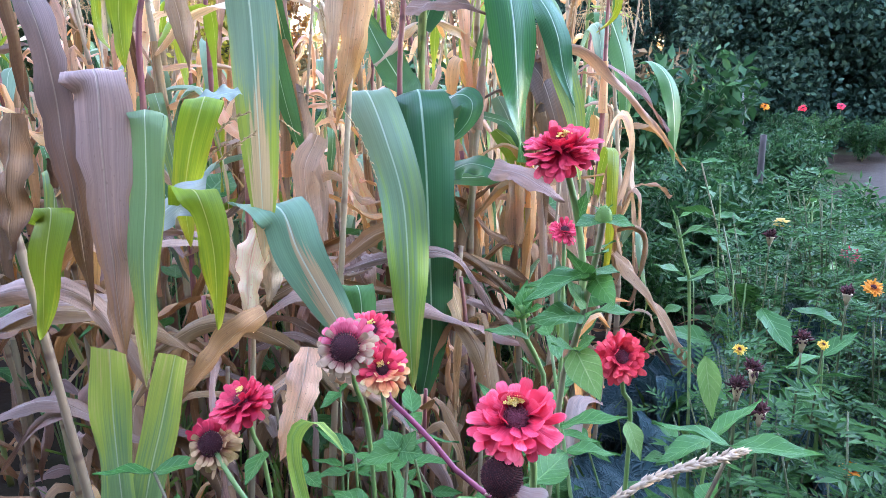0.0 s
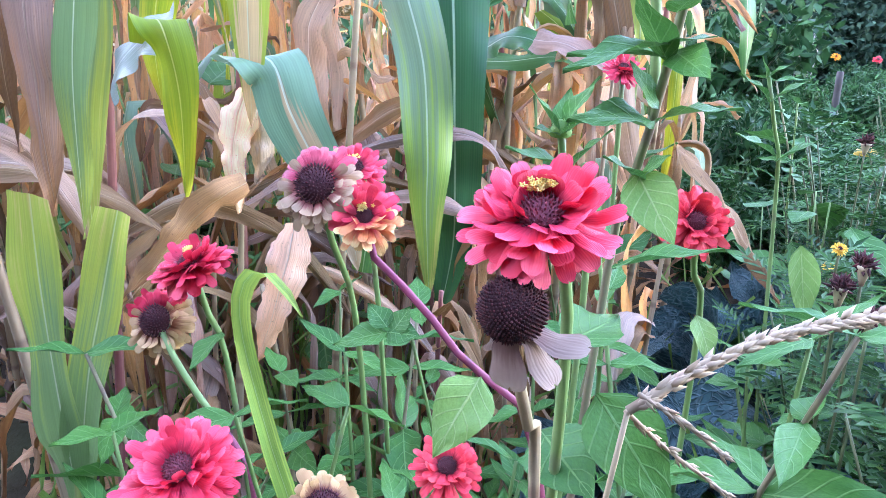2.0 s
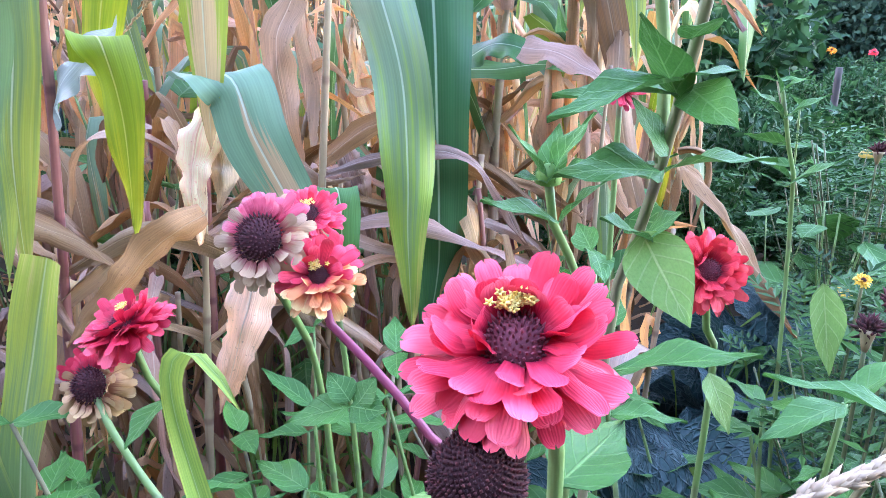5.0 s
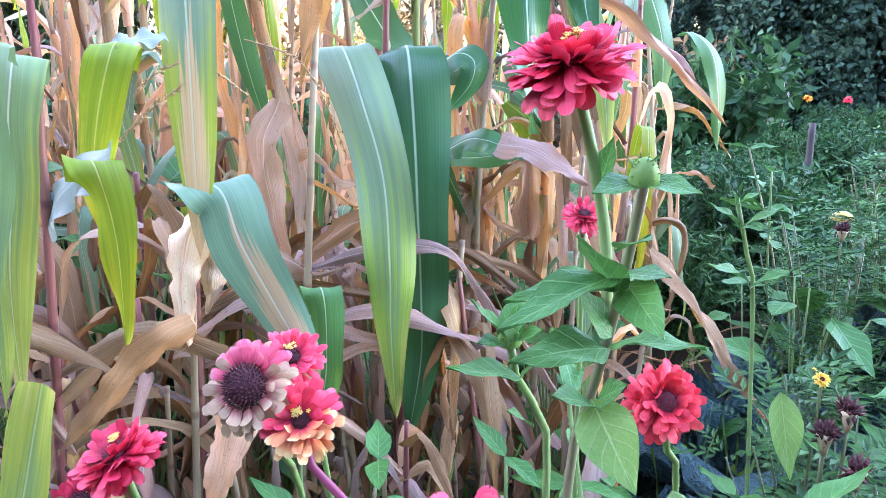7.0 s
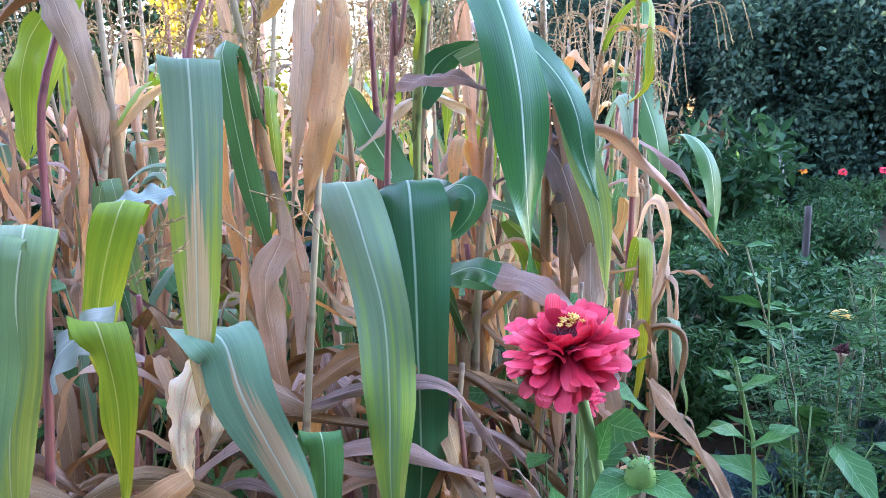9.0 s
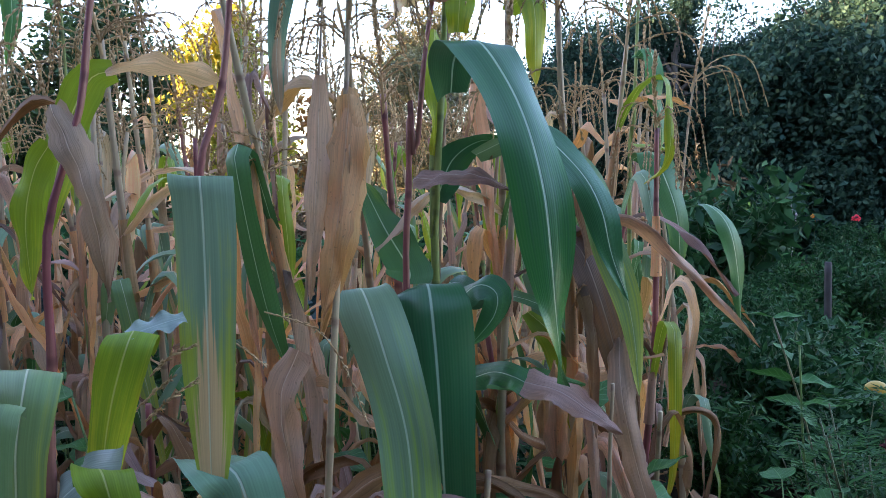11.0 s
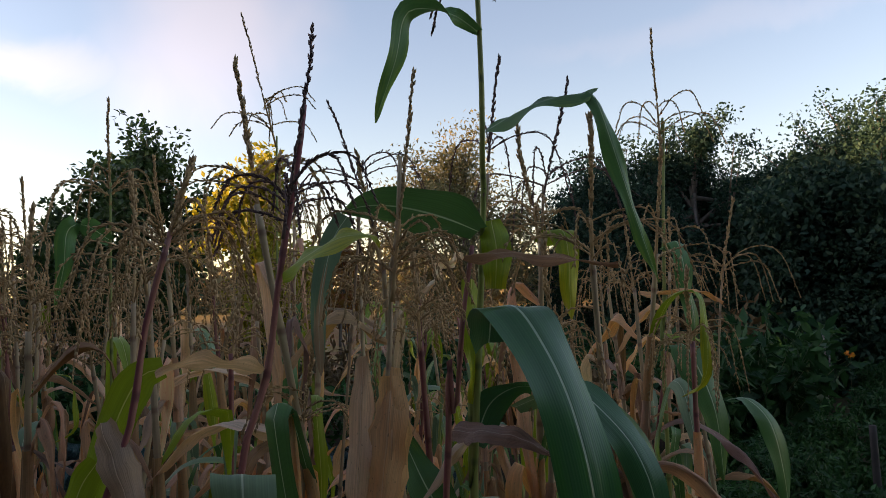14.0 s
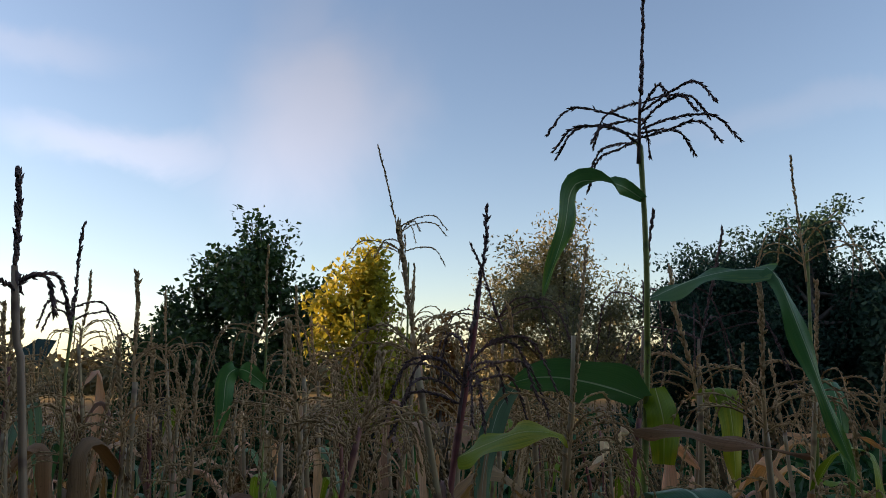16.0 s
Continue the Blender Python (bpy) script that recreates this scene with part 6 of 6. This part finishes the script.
def marigold_plant(seed, h, mat):
    """Bush of stems that end in whorls of narrow leaflets."""
    rng = np.random.default_rng(seed)
    ob = thing("marigold_plant", (0, 0, 0), "low bushy marigold plant with narrow toothed leaflets", "plant", "marigold plants in the bed")
    fr, lv = [], []
    for k in range(20):
        a, r = rng.uniform(0, 6.28), 0.17 * math.sqrt(rng.random())
        top = np.array([r * math.cos(a), r * math.sin(a), h * rng.uniform(0.55, 1.05)])
        line = [(0, 0, 0), top * (0.55, 0.55, 0.6), top]
        fr.append(tube(line, 0.0025, 0.0014, 4, 6))
        c_ = smooth_line(line, 7)
        for i in range(2, 7):
            for leaf in range(3):
                a2 = rng.uniform(0, 6.28)
                d = np.array([math.cos(a2), math.sin(a2), rng.uniform(0.0, 0.9)])
                d = unit(d)
                L = rng.uniform(0.04, 0.075)
                axis = smooth_line([c_[i], c_[i] + d * L * 0.6, c_[i] + d * L + (0, 0, -0.01)], 6)
                s = unit(np.cross(d, [0, 0, 1.0]))
                for j in range(1, 6):
                    for sg in (1, -1):
                        lv.append(lance(axis[j], d * 0.8 + s * sg, L * rng.uniform(0.32, 0.45), L * 0.055, rng))
                lv.append(lance(axis[5], d, L * 0.45, L * 0.06, rng))
    v, f, u = joined(fr)
    put("framework", mesh_of("framework", v, f, STALKS["dark"], u), ob)["kind"] = "stuff"
    v, f, u = joined(lv)
    put("foliage", mesh_of("foliage", v, f, mat, None, False), ob)["kind"] = "stuff"
    return ob


br = np.random.default_rng(9)
near_bed = [(0.5 + 0.26 * j + 0.3 * (y - 0.8) + br.uniform(-0.06, 0.06), y + br.uniform(-0.06, 0.06)) for y in (0.85, 1.08, 1.35, 1.7, 2.05) for j in range(4 if y < 1.5 else 3)]
scatter([marigold_plant(301, 0.52, MARI), marigold_plant(302, 0.54, MARI), marigold_plant(303, 0.48, FERN)], near_bed, 1)
far_bed = [(x, y) for y in (3.0, 3.4, 3.9, 4.5, 5.2, 6.0, 6.9, 7.9) for x in np.arange(0.47 * y - 0.12 - 0.14 * max(0.0, y - 2.5), (0.68 * y + 0.5 if y > 7 else 0.5 * y - 0.12), 0.25 + 0.03 * y)]
far_bed += [(-0.8, 2.05), (-0.55, 2.2), (-1.15, 2.5), (-0.3, 2.5), (0.15, 2.45), (-0.75, 2.9), (-1.4, 3.0)]
far_bed += [(k * y, y) for y in (2.5, 2.95, 3.5, 4.2, 5.0) for k in (0.26, 0.33)]
far_bed = [(x + br.normal(0, 0.06), y + br.normal(0, 0.1)) for x, y in far_bed if not (abs(x - 0.411 * y) < 0.1 and y < 3.9) and not (abs(x - 0.453 * y) < 0.1 and y < 2.75)]
scatter([feathery(311 + k, 0.5 + 0.05 * k, 0.26, WEED if k % 2 else FERN, "tall leafy green weed clump", "weed_clump", 40, 90, 0.058, 3.4) for k in range(4)], far_bed, 2, 0.78, 1.0)
scatter([feathery(341 + k, 0.34, 0.2, WEED if k else FERN, "low green weed clump before the stake", "weed_clump", 26, 60, 0.05, 3.4) for k in range(2)], [(0.411 * y + d, y) for y in (2.9, 3.2, 3.5, 3.8) for d in (-0.1, 0.08)] + [(0.53 * y + d, y) for y in (2.6, 2.9, 3.3, 3.7) for d in (-0.25, 0.05)], 14, 0.85, 1.15)


# undergrowth below the trees, behind the corn
under = [(x + br.normal(0, 0.2), y + br.normal(0, 0.2)) for y in (5.8, 7.0, 8.2) for x in np.arange(-0.95 * y - 0.6, 0.35 * y, 0.85)]
scatter([feathery(331 + k, 0.75, 0.45, (FERN, STRAWLEAF, WEED)[k], "low dark weed clump under the trees", "weed_clump", 30, 60, 0.09, 2.6) for k in range(3)], under, 8, 0.8, 1.3)


def cabbage(seed):
    rng = np.random.default_rng(seed)
    ob = thing("cabbage", (0, 0, 0), "blue-green cabbage plant with broad waxy leaves", "cabbage", "cabbages on the bed")
    v, f, u = tube([(0, 0, -0.02), (0, 0, 0.08)], 0.014, 0.01, 7, 3)
    put("stem", mesh_of("stem", v, f, STALKS["zgreen"], u), ob)
    for k in range(11):
        a, q = k * 2.4, k / 11
        out = np.array([math.cos(a), math.sin(a), 0])
        L = 0.2 * (1.1 - 0.5 * q)
        pts = [out * 0.015 + (0, 0, 0.05), out * L * 0.5 + (0, 0, 0.1 + 0.1 * q), out * L + (0, 0, 0.1 + 0.14 * q)]
        v, f, u = ribbon(pts, L * 1.0, math.degrees(a) + 90, 0, rng.uniform(-25, 25), 13, 10, -0.25, 0.02, 0.016, 0.0, 0.3, rng, 5)
        put("leaf", mesh_of("leaf", v, f, BRASSICA, u), ob)
    return ob


CAB = [cabbage(401), cabbage(402)]
scatter(CAB, [(0.42, 1.2), (0.62, 1.08), (0.55, 1.5), (0.8, 1.3), (0.33, 1.02), (0.7, 1.75), (1.0, 1.9)], 4, 1.1, 1.4)


def broad_weed(seed, h, n, label, size):
    """Weed with broad upright leaves on long stalks, at the origin."""
    rng = np.random.default_rng(seed)
    ob = thing("broad_leaved_weed", (0, 0, 0), label, "weed", "broad-leaved weeds")
    for k in range(n):
        a = k * 2.4 + rng.uniform(-0.3, 0.3)
        z = h * rng.uniform(0.35, 1.0)
        r = rng.uniform(0.03, 0.13)
        out = np.array([math.cos(a), math.sin(a), 0])
        p = out * r + (0, 0, z)
        v, f, u = tube([(0, 0, 0), out * r * 0.35 + (0, 0, z * 0.6), p], 0.0032, 0.0018, 5, 8)
        put("stem", mesh_of("stem", v, f, STALKS["zgreen"], u), ob)
        ln = size * rng.uniform(0.7, 1.2)
        put("leaf", ZLEAVES[int(rng.integers(3))], ob, along(p, p + (out * rng.uniform(0.5, 1.0) + (0, 0, rng.uniform(-0.7, 0.6))) * ln, ln * rng.uniform(0.55, 0.8), rng.normal(0, 15), (0, 0, 1)))
    return ob


in_stand = [(-0.62, 1.55), (-0.5, 1.78), (-0.78, 1.85), (-0.33, 1.6), (-0.95, 1.6), (-0.2, 1.85), (0.08, 1.78), (-0.42, 2.2), (-1.1, 2.1), (-1.3, 1.75), (0.2, 1.62)]
scatter([broad_weed(411 + k, 0.66, 13, "dark green broad-leaved weed between the corn stalks", 0.13) for k in range(3)], in_stand, 12, 0.8, 1.2)
scatter([broad_weed(421 + k, 0.6, 9, "bright green weed with long broad leaves in the bed", 0.13) for k in range(2)], [(0.67, 1.6), (0.66, 1.85), (1.1, 2.1)], 13, 0.8, 1.0)
scatter([cabbage(403)], [(x, y) for y in (4.6, 5.3) for x in (-4.2, -3.5, -2.8, -2.1, -1.4, -0.7)], 5, 1.0, 1.4)

# seed spike of a grass, leaning over the bed
gs = thing("grass_spike", (0.0, 0.48, 0), "pale tan seed spike of a tall grass leaning over", "grass")
v, f, u = tube([(0.02, 0.48, 0.0), (0.08, 0.5, 0.35), (0.124, 0.500, 0.693)], 0.0018, 0.0014, 6, 16)
put("stem", mesh_of("stem", v - np.array(gs.location), f, STALKS["tan"], u), gs)
v, f, u = spikelets([(0.124, 0.500, 0.693), (0.158, 0.510, 0.713), (0.204, 0.530, 0.724), (0.261, 0.550, 0.729)], 120, 0.012, 0.0019, np.random.default_rng(8), 6, 0.0026)
put("spike", mesh_of("spike", v - np.array(gs.location), f, SEEDHEAD), gs)
for k, line in enumerate((((0.128, 0.500, 0.702), (0.149, 0.500, 0.689), (0.169, 0.500, 0.673)), ((0.124, 0.505, 0.69), (0.150, 0.520, 0.661), (0.181, 0.520, 0.638)))):
    v, f, u = spikelets(line, 22, 0.009, 0.0011, np.random.default_rng(18 + k), 5, 0.0013)
    put("side_spike", mesh_of("side_spike", v - np.array(gs.location), f, SEEDHEAD), gs)

# bright blade of grass arched over
ga = thing("arching_grass", (-0.06, 0.72, 0), "bright green arched blade of a broad grass", "grass")
blade(ga, "grass", 0.018, (-0.06, 0.72, 0.05), (-0.100, 0.710, 0.400), (-0.120, 0.700, 0.523), (-0.131, 0.700, 0.578), (-0.138, 0.700, 0.624), (-0.133, 0.690, 0.662), (-0.113, 0.670, 0.688), (-0.092, 0.658, 0.688), (-0.072, 0.650, 0.664), side=12, twist=25, name="blade", seg=36, root=0.6, cup=0.3, power=5)

# post, plumes, fruit and orange marigolds
post = new("garden_post", mesh_of("garden_post", *tube([((1.653, 4.000, 0.089))[:2] + (0.0,), (1.645, 4.000, 0.66)], 0.02, 0.017, 7, 10)[:2], WOODPOST))
tagged(post, "dark weathered wooden stake among the weeds", "post")
pl = thing("seed_plume", (2.78, 7.5, 0), "pale pinkish dead flower stalks in a tuft", "plant")
prng = np.random.default_rng(6)
for k in range(7):
    x = prng.normal(0, 0.05)
    tip = np.array([x * 1.8, prng.normal(0, 0.03), prng.uniform(0.55, 0.8)])
    v, f, u = joined([tube([(x * 0.3, 0, 0), tip], 0.004, 0.0035, 5, 6), spikelets([tip * 0.75, tip], 8, 0.022, 0.006, prng), spindle(tip, (0, 0, 1), 0.036, 0.013)])
    put("stalk", mesh_of("stalk", v, f, PLUME), pl)
G0 = (1.10, 2.42, 0.505)
fruit = new("yellow_gourd", disc_mesh(0.032, 0.026, 0, GOURD, 1))
fruit.location = G0
tagged(fruit, "small round yellow gourd hanging among the weeds", "gourd")


def marigold(x, y, z, r, label, key="marigold", tiltx=-0.5):
    ob = thing("marigold_flower", (x, y, 0), label, "flower", "marigolds in the bed")
    stem(ob, "dark", 0.0022, 0.0018, (x, y + 0.02, 0.0), (x, y + 0.01, z * 0.6), (x, y, z))
    flower(ob, (x, y, z), (0, tiltx, 0.8), r, SEMI, key, 0.3, 0, None, int(x * 100))


def spent(x, y, z, r):
    """Dry marigold head: brown tuft on a long pale cup."""
    ob = thing("spent_flower", (x, y, 0), "dry brown spent marigold head on a pale cup", "flower", "spent heads in the bed")
    rng = np.random.default_rng(int(x * 1000))
    stem(ob, "dark", 0.0022, 0.0018, (x, y + 0.02, 0.0), (x + 0.005, y + 0.01, z * 0.6), (x, y, z - 0.02))
    v, f, u = tube([(x, y, z - 0.022), (x, y, z - 0.012), (x, y, z)], 0.0025, r * 0.5, 9, 6)
    put("cup", mesh_of("cup", v - np.array(ob.location), f, STALKS["tan"], u), ob)
    o = np.array([x, y, z]) - np.array(ob.location)
    v, f, u = joined([spindle(o + rng.normal(0, 0.15, 3) * r, unit(rng.normal(0, 0.6, 3) + np.array([0, 0, 0.8])), r * rng.uniform(0.6, 1.1), r * 0.13) for k in range(60)])
    put("flower_head", mesh_of("flower_head", v, f, CONE), ob, label="dark brown dry tuft")


marigold(0.956, 1.600, 0.540, 0.022, "small orange marigold in full flower")
marigold(0.585, 0.950, 0.473, 0.014, "tiny orange marigold low in the bed")
marigold(0.453, 1.050, 0.613, 0.009, "small yellow marigold opening", "yellow")
marigold(1.112, 2.000, 0.514, 0.03, "flat pink flower beyond the bed", "pink", -0.2)
spent(0.435, 0.950, 0.625, 0.016)
spent(0.415, 0.950, 0.600, 0.016)
spent(0.441, 0.930, 0.572, 0.017)
spent(0.569, 1.100, 0.611, 0.016)
spent(0.416, 0.950, 0.599, 0.015)
spent(0.737, 1.300, 0.622, 0.018)
spent(0.715, 1.600, 0.658, 0.02)
marigold(0.628, 1.150, 0.582, 0.009, "small yellow marigold bud", "yellow")
marigold(0.557, 1.300, 0.510, 0.011, "small yellow marigold bud", "yellow")
for x, z, key in ((2.72, 0.62, "yellow"), (3.2, 0.6, "marigold"), (3.6, 0.58, "red"), (4.0, 0.6, "pink")):
    marigold(x, 7.9, z, 0.045, "bright flower far back before the hedge", key)


# ---- litter on the ground ----
def straw_litter(n):
    rng = np.random.default_rng(55)
    pieces = []
    for k in range(n):
        p = np.array([rng.uniform(-1.6, 0.9), rng.uniform(0.75, 3.2), rng.uniform(0.01, 0.12)])
        d = rng.normal(0, 1, 3) * (1, 1, 0.3)
        d = d / np.linalg.norm(d) * rng.uniform(0.1, 0.35)
        pieces.append(ribbon([p, p + d * 0.5 + (0, 0, rng.uniform(0, 0.04)), p + d], rng.uniform(0.006, 0.035), math.degrees(math.atan2(d[1], d[0])) + 90, rng.uniform(-60, 60), 0, 6, 2, crumple=0.006, rng=rng))
    v, f, u = joined(pieces)
    ob = new("straw_litter", mesh_of("straw_litter", v, f, BLADES["brown"], u))
    tagged(ob, "fallen dry corn leaves and straw on the soil", "straw", kind="stuff")


straw_litter(420)


def grass_tufts(n):
    rng = np.random.default_rng(66)
    pieces = []
    for k in range(n):
        p = np.array([rng.uniform(-0.7, 0.95), rng.uniform(0.7, 2.0), 0.0])
        a, h, r = rng.uniform(0, 6.28), rng.uniform(0.1, 0.36), rng.uniform(0.03, 0.16)
        out = np.array([math.cos(a), math.sin(a), 0])
        pieces.append(ribbon([p, p + out * r * 0.3 + (0, 0, h * 0.7), p + out * r + (0, 0, h)], rng.uniform(0.003, 0.007), math.degrees(a) + 90, rng.uniform(-50, 50), 0, 6, 2, rng=rng))
    v, f, u = joined(pieces)
    ob = new("grass_tufts", mesh_of("grass_tufts", v, f, BLADES["grass"], u))
    tagged(ob, "thin green grass blades between the plants", "grass", kind="stuff")


grass_tufts(700)


def dry_stems(n):
    """Thin dead stems that lean through the bed."""
    rng = np.random.default_rng(91)
    pieces = []
    for k in range(n):
        p = np.array([rng.uniform(0.12, 0.75), rng.uniform(0.7, 1.15), 0.0])
        a, h, r = rng.uniform(0, 6.28), rng.uniform(0.2, 0.42), rng.uniform(0.05, 0.24)
        out = np.array([math.cos(a), math.sin(a), 0])
        pieces.append(tube([p, p + out * r * 0.35 + (0, 0, h * 0.75), p + out * r + (0, 0, h)], 0.0013, 0.0007, 4, 7))
        q = p + out * r * 0.5 + (0, 0, h * 0.8)
        e = q + rng.normal(0, 0.05, 3)
        pieces.append(tube([q, (q + e) / 2 + rng.normal(0, 0.008, 3), e], 0.0009, 0.0005, 4, 4))
    v, f, u = joined(pieces)
    ob = new("dry_stems", mesh_of("dry_stems", v, f, STRAW))
    tagged(ob, "thin pale dead stems leaning through the flower bed", "straw", kind="stuff")


dry_stems(45)
